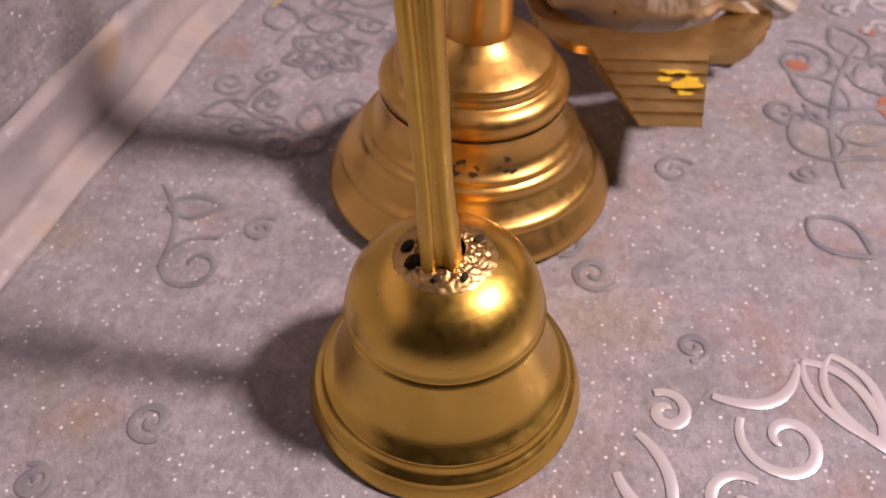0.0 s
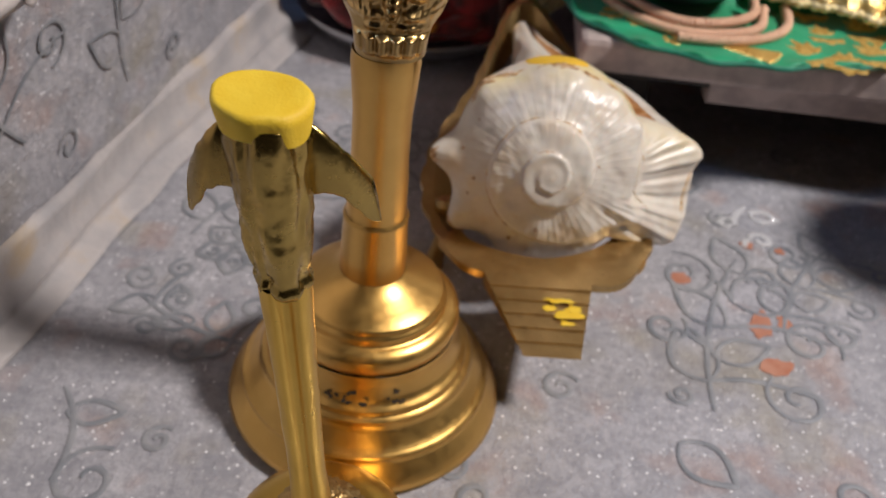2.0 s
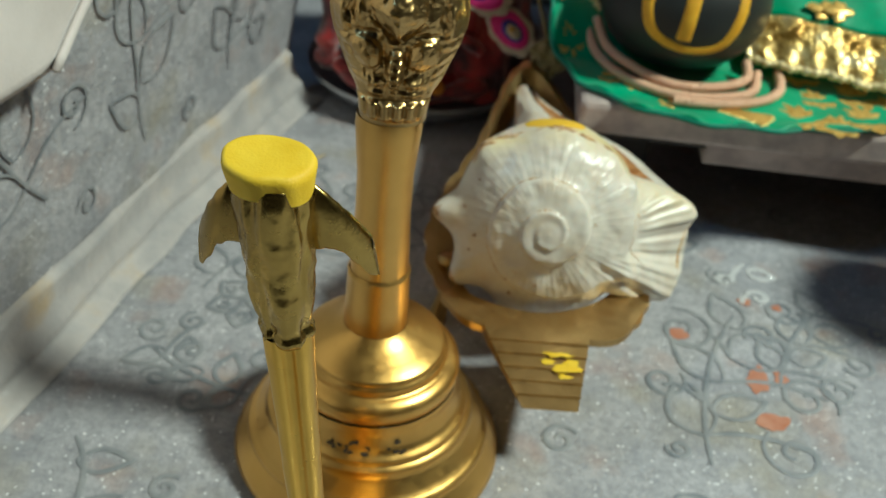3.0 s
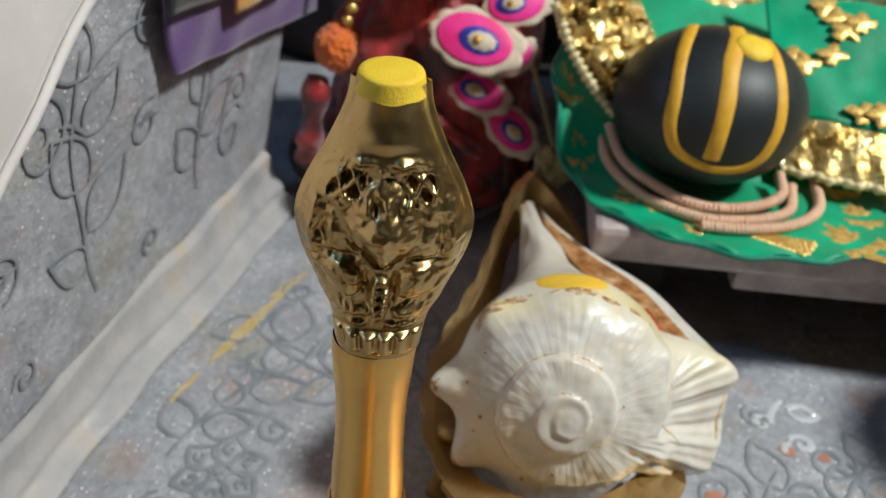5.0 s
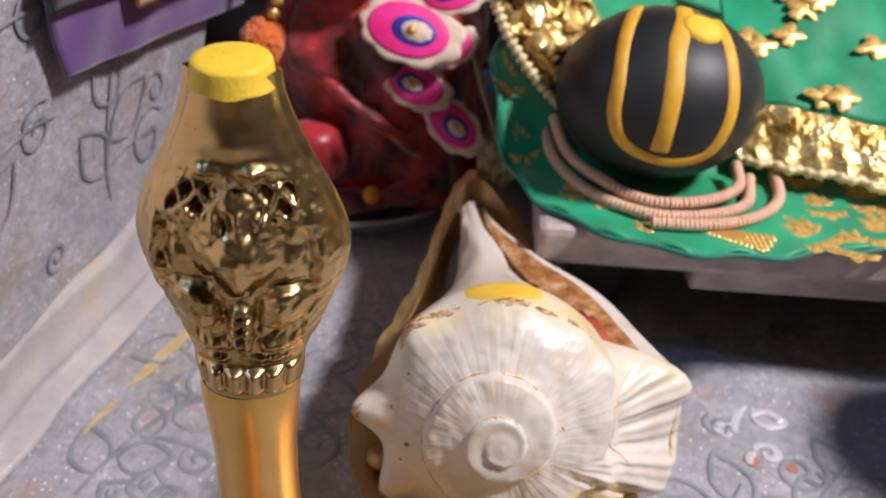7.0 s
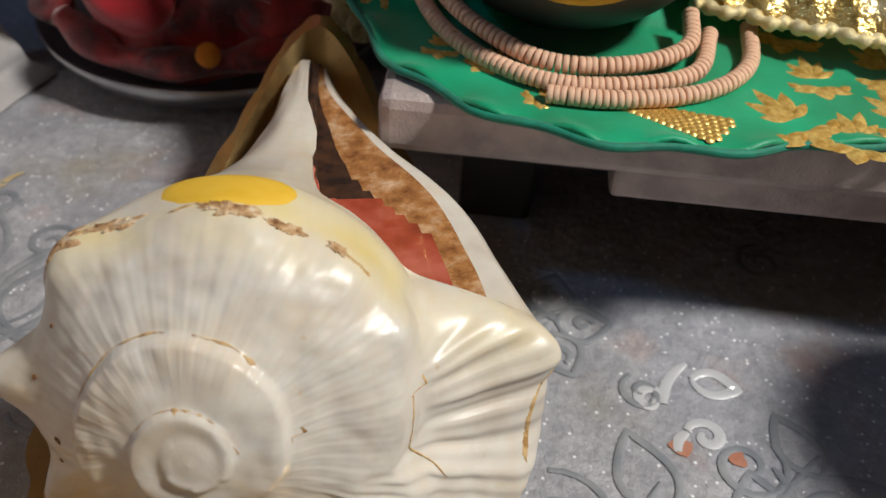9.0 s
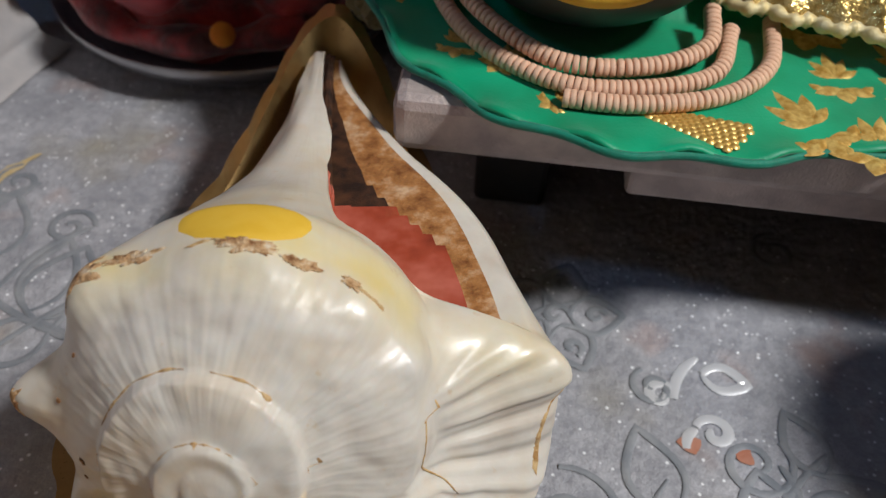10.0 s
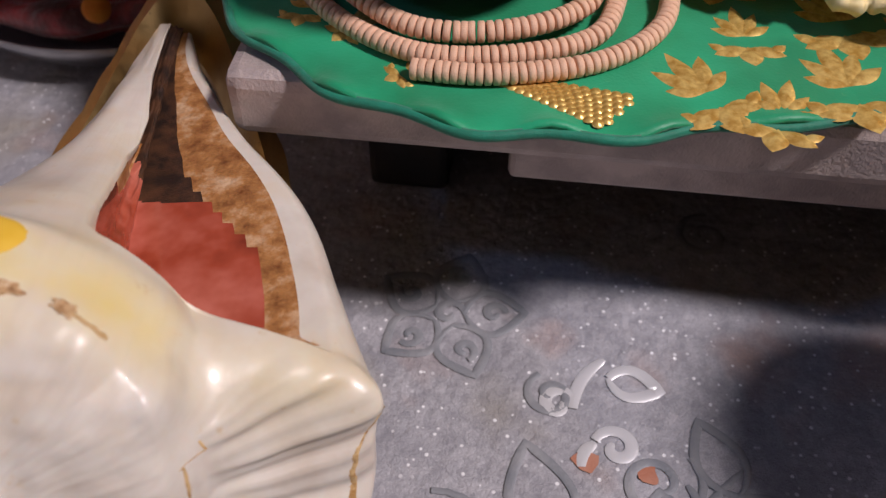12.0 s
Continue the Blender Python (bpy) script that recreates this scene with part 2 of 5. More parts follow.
def build_floor():
    def f(u, v):
        x, y = -0.24 + 0.72 * u, -0.16 + 0.80 * v
        return x, y, floor_z(x, y)
    ob = part("floor", mesh_of("floor", *grid(200, 200, f)), SHEET)
    tagged(ob, "silver glitter cloth sheet with scroll print, spread flat", "floor", kind="structure")
    # unseen floor beyond the sheet, added dark to lower the ambient bounce
    stone = cloth("dark_bounce_floor", (0.05, 0.042, 0.038), (0.03, 0.026, 0.024), 6, 0.5, 0, 0, 0.1)
    ob = part("ground", box("ground", (3.4, 3.5, 0.05), 0.004), stone, at=pose(0, 0.25, -0.030))
    tagged(ob, "unseen dark floor added round the sheet to limit bounce light", "floor", kind="structure")


def build_wall():
    """The same sheet hung on the upright side, rolled into a soft fold at its foot."""
    def f(u, v):
        y = 0.0 + 0.472 * u
        s = 0.26 * v - 0.02
        r = 0.013
        if s < 0:
            dx, z = r - s, -0.0015
        elif s < r * 1.57:
            a = s / r
            dx, z = r - r * math.sin(a), -0.0015 + 0.0025 * step(0, 0.5, a) + r * (1 - math.cos(a))
        else:
            z = 0.001 + r + (s - r * 1.57)
            dx = 0.0
        fold = 0.003 * bumpy(y, z, 11, 5) * step(0, 0.05, z) + 0.0014 * bumpy(y, z, 40, 8)
        return wall_x(y, z) + dx + fold, y, z
    ob = part("wall_west", mesh_of("wall_west", *grid(220, 150, f)), SHEET)
    solid = ob.modifiers.new("thickness", "SOLIDIFY")
    solid.thickness, solid.offset = 0.006, -1
    tagged(ob, "upright side draped with the silver glitter sheet", "wall", kind="structure")


def build_border():
    """Plain satin border along the foot of the upright side, with one hard crease."""
    m = Nodes("plain_satin", (0.55, 0.48, 0.42), 0.34, 0.0, Sheen_Weight=0.2)
    m.to(m.ramp(m.noise(38, 4), [(0.32, (0.34, 0.33, 0.34)), (0.55, (0.46, 0.43, 0.42)), (0.72, (0.50, 0.39, 0.26))]), "Base Color")
    m.bump(m.noise(70, 3), 0.5, 0.003)
    m.bump(m.noise(900, 2), 0.15, 0.0004)

    def f(u, v):
        y = 0.01 + 0.455 * u
        z = 0.001 + 0.030 * v
        crease = 0.0036 * math.exp(-((v - 0.26) / 0.20) ** 2) + 0.012 * (1 - step(0.0, 0.24, v)) ** 1.5
        out = 0.0028 + crease + 0.055 * max(0.0, y - 0.33) * (1 - v) + 0.0024 * bumpy(y, z, 22, 2) - 0.0032 * step(0.85, 1.0, v)
        fold = 0.003 * bumpy(y, z, 11, 5) * step(0, 0.05, z) + 0.0014 * bumpy(y, z, 40, 8)
        return wall_x(y, z) + fold + out, y, z
    ob = part("trim", mesh_of("trim", *grid(200, 40, f)), m.mat)
    tagged(ob, "plain beige satin border along the foot of the upright sheet", "trim", kind="structure")


def build_room():
    # Unseen shell added round the shrine, dark to limit fill and darken brass reflections.
    wall = cloth("room_dark", (0.055, 0.045, 0.04), (0.04, 0.034, 0.03), 3, 0.8, 0, 0, 0.1)
    for name, size, at in (("wall_south", (3.4, 0.1, 2.6), (0, -1.4, 1.25)), ("wall_east", (0.1, 3.4, 2.6), (1.65, 0.25, 1.25)),
                           ("wall_far_west", (0.1, 3.4, 2.6), (-1.65, 0.25, 1.25)), ("ceiling", (3.4, 3.5, 0.1), (0, 0.25, 2.5))):
        ob = part(name, box(name, size, 0.01), wall, at=pose(*at))
        tagged(ob, "unseen dark room " + ("ceiling" if name == "ceiling" else "wall"), "ceiling" if name == "ceiling" else "wall", kind="structure")
    curtain = cloth("dark_curtain", (0.022, 0.010, 0.014), (0.05, 0.012, 0.018), 22, 0.85)

    def f(u, v):
        x = -1.6 + 3.2 * u
        return x, 0.66 + 0.012 * math.sin(x * 60) + 0.006 * bumpy(x, v, 20), 2.5 * v
    ob = part("wall_north", mesh_of("wall_north", *grid(400, 12, f)), curtain)
    solid = ob.modifiers.new("thickness", "SOLIDIFY")
    solid.thickness = 0.006
    tagged(ob, "dark maroon cloth closing the back of the shrine", "wall", kind="structure")


# ---- printed scrolls on the sheet ----
def ribbon(line, width, lift, place):
    """A thin raised band along a plane line; place(x, y) -> point and normal."""
    verts, faces = [], []
    n = len(line)
    for i, (x, y) in enumerate(line):
        a, b = line[max(i - 1, 0)], line[min(i + 1, n - 1)]
        dx, dy = b[0] - a[0], b[1] - a[1]
        q = math.hypot(dx, dy) or 1
        w = width * (0.35 + 0.65 * math.sin(math.pi * min(1, 0.08 + 0.92 * i / (n - 1))) ** 0.5)
        for s, h in ((-1, -0.5), (-0.6, 1), (0.6, 1), (1, -0.5)):
            verts.append(place(x - dy / q * w * s, y + dx / q * w * s, lift * h))
    for i in range(n - 1):
        for k in range(3):
            faces.append((i * 4 + k, i * 4 + k + 1, i * 4 + k + 5, i * 4 + k + 4))
    return verts, faces


def spiral(x, y, r, turn, way=1, loops=1.4, n=34):
    return [(x + r * (1 - 0.85 * i / n) * math.cos(turn + way * loops * 2 * math.pi * i / n),
             y + r * (1 - 0.85 * i / n) * math.sin(turn + way * loops * 2 * math.pi * i / n)) for i in range(n + 1)]


def leaf(x, y, length, turn, fat=0.34, n=26):
    out = []
    for i in range(n + 1):
        t = i / n * 2
        s, side = (t, 1) if t <= 1 else (2 - t, -1)
        a, b = length * s, side * length * fat * math.sin(math.pi * s ** 0.8)
        out.append((x + a * math.cos(turn) - b * math.sin(turn), y + a * math.sin(turn) + b * math.cos(turn)))
    return out


def stem(x, y, x2, y2, bow, n=20):
    mx, my = (x + x2) / 2 - (y2 - y) * bow, (y + y2) / 2 + (x2 - x) * bow
    return [((1 - t) ** 2 * x + 2 * t * (1 - t) * mx + t * t * x2, (1 - t) ** 2 * y + 2 * t * (1 - t) * my + t * t * y2)
            for t in [i / n for i in range(n + 1)]]


def sprig(x, y, s, turn, rng):
    """A vine: bowed stem, paired outline leaves, and curled tendrils."""
    c, d = math.cos(turn), math.sin(turn)
    def at(a, b):
        return x + s * (a * c - b * d), y + s * (a * d + b * c)
    lines = [stem(*at(0, 0), *at(1, 0.1), 0.15)]
    for a, side in ((0.15, 1), (0.3, -1), (0.5, 1), (0.68, -1), (0.9, 1)):
        px, py = at(a, 0.06)
        lines.append(leaf(px, py, s * rng.uniform(0.26, 0.40), turn + side * rng.uniform(0.6, 1.1), rng.uniform(0.26, 0.38)))
        if rng.random() < 0.7:
            qx, qy = at(a + 0.08, -side * 0.30)
            lines.append(spiral(qx, qy, s * rng.uniform(0.10, 0.17), rng.uniform(0, 6), side))
            lines.append(stem(px, py, qx + s * 0.1, qy, 0.2 * side))
    return lines


def flower(x, y, s, turn, petals=5):
    lines = [spiral(x, y, s * 0.22, 0, 1, 1.0)]
    for k in range(petals):
        a = turn + 2 * math.pi * k / petals
        lines.append(leaf(x + 0.2 * s * math.cos(a), y + 0.2 * s * math.sin(a), s * 0.8, a, 0.42))
        lines.append(spiral(x + 0.6 * s * math.cos(a), y + 0.6 * s * math.sin(a), s * 0.16, a, 1, 1.0, 16))
    return lines


def joined(lines, width, lift, place):
    verts, faces = [], []
    for line in lines:
        v, f = ribbon(line, width, lift, place)
        faces += [tuple(k + len(verts) for k in q) for q in f]
        verts += v
    return verts, faces


def on_floor(x, y, h):
    return x, y, floor_z(x, y) + 0.00035 + h


def on_wall(y, z, h):
    fold = 0.003 * bumpy(y, z, 11, 5) * step(0, 0.05, z) + 0.0014 * bumpy(y, z, 40, 8)
    return wall_x(y, z) + fold + 0.0010 + h, y, z


def build_prints():
    rng = random.Random(7)
    grey, white = [], []
    # the vines that stand clear of the things
    grey += sprig(0.155, 0.222, 0.085, 1.15, rng)
    grey += sprig(0.190, 0.262, 0.060, 0.9, rng)
    grey += flower(0.1575, 0.3520, 0.019, -1.2, 5)
    grey += flower(-0.018, 0.2900, 0.017, 0.4, 6)
    grey += [spiral(-0.0415, 0.1812, 0.012, 1.2, 1, 1.3), leaf(-0.056, 0.205, 0.018, 0.1, 0.26), stem(-0.052, 0.180, -0.060, 0.215, -0.25)]
    grey += sprig(0.010, 0.330, 0.075, 0.5, rng)
    grey += [spiral(0.103, 0.229, 0.007, 0.4), spiral(0.182, 0.330, 0.006, 2), leaf(0.140, 0.208, 0.022, -0.8)]
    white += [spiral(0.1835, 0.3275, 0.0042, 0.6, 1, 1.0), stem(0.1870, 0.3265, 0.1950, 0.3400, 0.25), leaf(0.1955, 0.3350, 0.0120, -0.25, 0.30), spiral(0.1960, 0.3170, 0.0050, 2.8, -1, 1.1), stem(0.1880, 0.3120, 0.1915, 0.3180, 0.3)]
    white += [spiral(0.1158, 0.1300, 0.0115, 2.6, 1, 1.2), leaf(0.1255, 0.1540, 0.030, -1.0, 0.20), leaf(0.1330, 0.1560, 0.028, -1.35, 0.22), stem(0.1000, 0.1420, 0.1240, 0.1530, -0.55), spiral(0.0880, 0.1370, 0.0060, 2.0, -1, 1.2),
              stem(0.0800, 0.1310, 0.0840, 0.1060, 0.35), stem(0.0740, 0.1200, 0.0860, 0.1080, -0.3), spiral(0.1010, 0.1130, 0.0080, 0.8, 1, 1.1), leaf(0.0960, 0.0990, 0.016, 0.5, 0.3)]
    for _ in range(18):
        x, y = rng.uniform(-0.09, 0.30), rng.uniform(0.02, 0.46)
        grey += [spiral(x, y, rng.uniform(0.004, 0.009), rng.uniform(0, 6), rng.choice((-1, 1)))]
    for _ in range(5):
        grey += sprig(rng.uniform(-0.10, 0.30), rng.uniform(-0.02, 0.42), rng.uniform(0.04, 0.07), rng.uniform(0, 6.2), rng)
    red = [leaf(0.180, 0.258, 0.016, 1.3, 0.28), leaf(0.1535, 0.2860, 0.008, 0.9, 0.5), leaf(0.176, 0.243, 0.014, 0.2, 0.30), leaf(0.193, 0.262, 0.010, 1.9, 0.3), leaf(0.186, 0.312, 0.007, 0.4, 0.4), leaf(0.2000, 0.3100, 0.006, 0.6, 0.5)]
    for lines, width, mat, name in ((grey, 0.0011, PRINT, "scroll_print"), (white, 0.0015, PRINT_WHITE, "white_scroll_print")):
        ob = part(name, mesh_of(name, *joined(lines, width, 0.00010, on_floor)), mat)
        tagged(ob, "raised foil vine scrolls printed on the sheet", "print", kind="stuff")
    verts, faces = [], []
    for line in red:
        cx, cy = sum(p[0] for p in line) / len(line), sum(p[1] for p in line) / len(line)
        k = len(verts)
        verts += [on_floor(cx, cy, 0)] + [on_floor(px + 0.0015 * bumpy(px, py, 300), py + 0.0015 * bumpy(px, py, 300, 4), 0) for px, py in line]
        faces += [(k, k + i, k + i + 1) for i in range(1, len(line))]
    tagged(part("rust_stain", mesh_of("rust_stain", verts, faces), PRINT_RED), "rust red patches on the printed leaves", "stain", kind="stuff")
    verts, faces = [], []
    for line in (leaf(-0.036, 0.342, 0.058, 1.12, 0.045), leaf(-0.018, 0.385, 0.026, 1.0, 0.07), leaf(-0.045, 0.320, 0.022, 1.2, 0.08)):
        k = len(verts)
        verts += [on_floor(px + 0.0014 * bumpy(px, py, 260), py + 0.0014 * bumpy(px, py, 260, 4), 0.0001) for px, py in line]
        n = len(line)
        faces += [(k + i, k + i + 1, k + n - 2 - i, k + n - 1 - i) for i in range(n // 2 - 1)]
    tagged(part("turmeric_smear", mesh_of("turmeric_smear", verts, faces), cloth("rubbed_turmeric", (0.52, 0.36, 0.12), (0.56, 0.45, 0.26), 160, 0.7)), "faint yellow turmeric streaks rubbed into the sheet", "stain", kind="stuff")
    # upright vines on the wall
    lines = []
    for y, z, s, turn in ((0.262, 0.062, 0.085, 1.9), (0.325, 0.050, 0.090, 1.5), (0.395, 0.050, 0.080, 1.3), (0.19, 0.05, 0.08, 1.7)):
        lines += sprig(y, z, s, turn, rng)
    for y, z in ((0.285, 0.046), (0.360, 0.048), (0.232, 0.075), (0.300, 0.128), (0.43, 0.08), (0.37, 0.135)):
        lines.append(spiral(y, z, rng.uniform(0.006, 0.009), rng.uniform(0, 6), rng.choice((-1, 1))))
    ob = part("wall_scroll_print", mesh_of("wall_scroll_print", *joined(lines, 0.0007, 0.00006, on_wall)), PRINT)
    tagged(ob, "raised foil vine scrolls on the upright sheet", "print", kind="stuff")


# ---- bells ----
def build_back_bell():
    bell = thing("hand_bell", "polished brass prayer bell with a cast winged-figure handle", "bell",
                 Matrix.Translation((0.0365, 0.2235, 0.0012)) @ Matrix.Rotation(radians(1.5), 4, "Y") @ Matrix.Rotation(radians(-1.8), 4, "X"))
    body = [(0.0415, 0.0002), (0.0436, 0.0), (0.0444, 0.0010), (0.0436, 0.0032), (0.0420, 0.0055), (0.0400, 0.0085), (0.0391, 0.0098), (0.0396, 0.0103), (0.0395, 0.0110), (0.0384, 0.0114),
            (0.0365, 0.0138), (0.0345, 0.0165), (0.0329, 0.0188), (0.0333, 0.0193), (0.0331, 0.0199), (0.0319, 0.0202), (0.0312, 0.0212), (0.0314, 0.0217), (0.0312, 0.0223), (0.0301, 0.0226),
            (0.0286, 0.0255), (0.0278, 0.0285), (0.0274, 0.0305), (0.0276, 0.0312)]
    part("bell_body", lathe("bell_body", body + [(0.0272, 0.0325)]), BRASS, bell)
    flange = [(0.0262, 0.0322), (0.0270, 0.0330), (0.0276, 0.0348), (0.0277, 0.0364), (0.0272, 0.0382), (0.0258, 0.0396), (0.0240, 0.0404), (0.0233, 0.0405),
              (0.0229, 0.0412), (0.0231, 0.0424), (0.0229, 0.0434), (0.0222, 0.0437), (0.0220, 0.0444)]
    part("shoulder", lathe("shoulder", flange), BRASS, bell)
    part("crown", lathe("crown", [(0.0221, 0.0442), (0.0222, 0.0450), (0.0214, 0.0456), (0.018, 0.0472), (0.014, 0.0490), (0.011, 0.0508), (0.0098, 0.0520)]), BRASS, bell)
    part("ferrule", lathe("ferrule", [(0.0094, 0.0500), (0.0097, 0.0512), (0.0096, 0.060), (0.0092, 0.0705), (0.0094, 0.0715), (0.0088, 0.0722)]), BRASS, bell)
    part("grip", lathe("grip", [(0.0086, 0.0715), (0.0084, 0.080), (0.0078, 0.092), (0.0078, 0.104), (0.0084, 0.112), (0.0089, 0.119), (0.0086, 0.122)]), BRASS, bell)
    # inner clapper hangs out of sight but closes the bell
    part("clapper", tube("clapper", smooth_line([(0, 0, 0.042), (0.001, 0, 0.02), (0, 0, 0.008)], 8), lambda s: 0.0015 + 0.004 * step(0.7, 1, s)), BRASS_DULL, bell)

    half = curve_of([(0, 0.0088), (0.10, 0.0094), (0.22, 0.0115), (0.40, 0.0152), (0.52, 0.0160), (0.64, 0.0140), (0.78, 0.0100), (0.92, 0.0068), (1.0, 0.0060)])
    deep = curve_of([(0, 0.0086), (0.2, 0.0080), (0.5, 0.0085), (0.8, 0.0062), (1, 0.0055)])

    def blob(u, v, cu, cv, su, sv):
        return math.exp(-((u - cu) / su) ** 2 - ((v - cv) / sv) ** 2)

    def relief(u, v):
        # bird mask with brow, cross-hatched eyes and hooked beak; folded arms, joined palms, feather rows
        head = max(0.0, 1 - (abs(u - 0.03) / 0.37) ** 2 - (abs(v - 0.565) / 0.15) ** 2) ** 0.55
        h = 1.7 * head
        beak = max(0.0, 1 - abs(u - 0.04) / (0.06 + 0.26 * step(0.40, 0.56, v)) - max(0.0, (v - 0.53)) / 0.10) if 0.40 < v < 0.63 else 0.0
        h += 1.5 * beak ** 0.7
        h -= 1.3 * math.exp(-((v - 0.398 - 0.25 * abs(u - 0.04)) / 0.012) ** 2) * (1 - step(0.26, 0.34, abs(u)))
        h += 1.0 * blob(u, v, -0.28, 0.762, 0.20, 0.016) + 1.2 * blob(u, v, 0.28, 0.765, 0.20, 0.016) + 0.9 * blob(u, v, 0, 0.735, 0.10, 0.022)
        h += 0.7 * blob(u, v, 0, 0.83, 0.40, 0.04)
        if 0.595 < v < 0.665 and -0.25 < u < 0.38:
            h += 0.7 * math.sin((v - 0.595) / 0.07 * math.pi) * math.sin(28 * u)
        for su in (-1, 1):
            eye = step(0.22, 0.27, su * u) * (1 - step(0.62, 0.67, su * u)) * step(0.625, 0.64, v) * (1 - step(0.715, 0.73, v))
            h += eye * (-0.5 + 0.9 * max(math.sin(24 * u + su * 66 * v), math.sin(26 * u - su * 60 * v)))
            arm = max(0.0, 1 - (abs(u - su * 0.44) / 0.25) ** 2 - (abs(v - 0.335) / 0.075) ** 2) ** 0.5
            h += 1.5 * arm
            h -= 0.8 * blob(u, v, su * 0.45, 0.425, 0.18, 0.014) + 0.9 * blob(u, v, su * 0.185, 0.32, 0.035, 0.07)
            h += 1.0 * blob(u, v, su * 0.74, 0.50, 0.05, 0.10) - 0.8 * blob(u, v, su * 0.61, 0.51, 0.05, 0.09)
            h += 0.9 * blob(u, v, su * 0.42, 0.205, 0.26, 0.022) + 0.7 * blob(u, v, su * 0.40, 0.155, 0.22, 0.014)
        palms = max(0.0, 1 - (abs(u - 0.02) / 0.15) ** 2 - (abs(v - 0.27) / 0.095) ** 2) ** 0.5
        h += 1.7 * palms + 0.35 * palms * math.sin(170 * v) - 0.8 * blob(u, v, 0.02, 0.27, 0.018, 0.08)
        side = step(0.66, 0.74, abs(u)) * step(0.18, 0.22, v) * (1 - step(0.40, 0.44, v))
        h += side * 0.8 * (abs(math.sin(v * 55)) - 0.4)
        ruff = step(0.015, 0.05, v) * (1 - step(0.105, 0.125, v))
        h += ruff * (0.5 + 1.1 * abs(math.sin(u * 10)))
        rough = step(0.12, 0.16, v) * (1 - step(0.74, 0.80, v))
        h += rough * (0.45 * noise.noise(Vector((u * 6, v * 17, 2))) + 0.30 * noise.noise(Vector((u * 13, v * 36, 7))) + 0.10 * noise.noise(Vector((u * 34, v * 95, 4))))
        return h * 0.0014

    def f(a, b):
        ang, v = 2 * math.pi * a, b
        c, s = math.cos(ang), math.sin(ang)
        w, d = half(v), deep(v)
        p = 0.85
        x = w * math.copysign(abs(c) ** p, c)
        y = d * math.copysign(abs(s) ** p, s) * (1.0 if s < 0 else 0.8)
        front = max(0.0, -s) ** 0.5
        rim = 0.0010 * math.exp(-(s / 0.13) ** 2) * step(0.1, 0.2, v)
        x += math.copysign(rim, c)
        y -= relief(0.88 * x / w, v) * front
        return x + 0.0008, y, 0.1222 + 0.0565 * v
    part("figure_finial", mesh_of("figure_finial", *grid(230, 210, f, wrap_u=True)), BRASS_CAST, bell, "cast brass bird-faced figure in high relief")
    cap = []
    for k in range(14):
        t = k / 13
        cap.append((0.0062 * (1 - 0.12 * t) * (1 if t < 0.8 else math.sqrt(max(0, 1 - ((t - 0.8) / 0.2) ** 2))), 0.1765 + 0.0041 * min(t, 0.9)))
    me = lathe("paste_cap", cap, 48)
    for v in me.vertices:
        v.co.x *= 1.03
        v.co.y *= 1.15
        v.co.x += 0.0008
        if v.co.z < 0.1774:
            v.co.z += 0.0003 * bumpy(v.co.x, v.co.y, 260)
    part("paste_cap", me, PASTE, bell, "yellow turmeric paste on the top")
    # dark flecks of tarnish on the waist
    rng = random.Random(4)
    verts, faces = [], []
    for _ in range(22):
        a, z = -1.57 + rng.uniform(-0.35, 0.45), rng.uniform(0.0235, 0.0290)
        r = 0.0292 - (z - 0.0235) * 0.22
        k, s = len(verts), rng.uniform(0.0003, 0.0009)
        n = 7
        for i in range(n):
            b = 2 * math.pi * i / n
            q = s * rng.uniform(0.5, 1.2)
            aa, zz = a + 1.5 * q * math.cos(b) / r, z + 0.8 * q * math.sin(b)
            rr = ramp_of([(0.0212, 0.0310), (0.0225, 0.0301), (0.0255, 0.0287), (0.0285, 0.0279), (0.0305, 0.0275)])(zz) + 0.00022
            verts.append((rr * math.cos(aa), rr * math.sin(aa), zz))
        faces.append(tuple(range(k, k + n)))
    tagged(part("tarnish", mesh_of("tarnish", verts, faces), DARK, bell, "dark tarnish flecks"), kind="stuff")


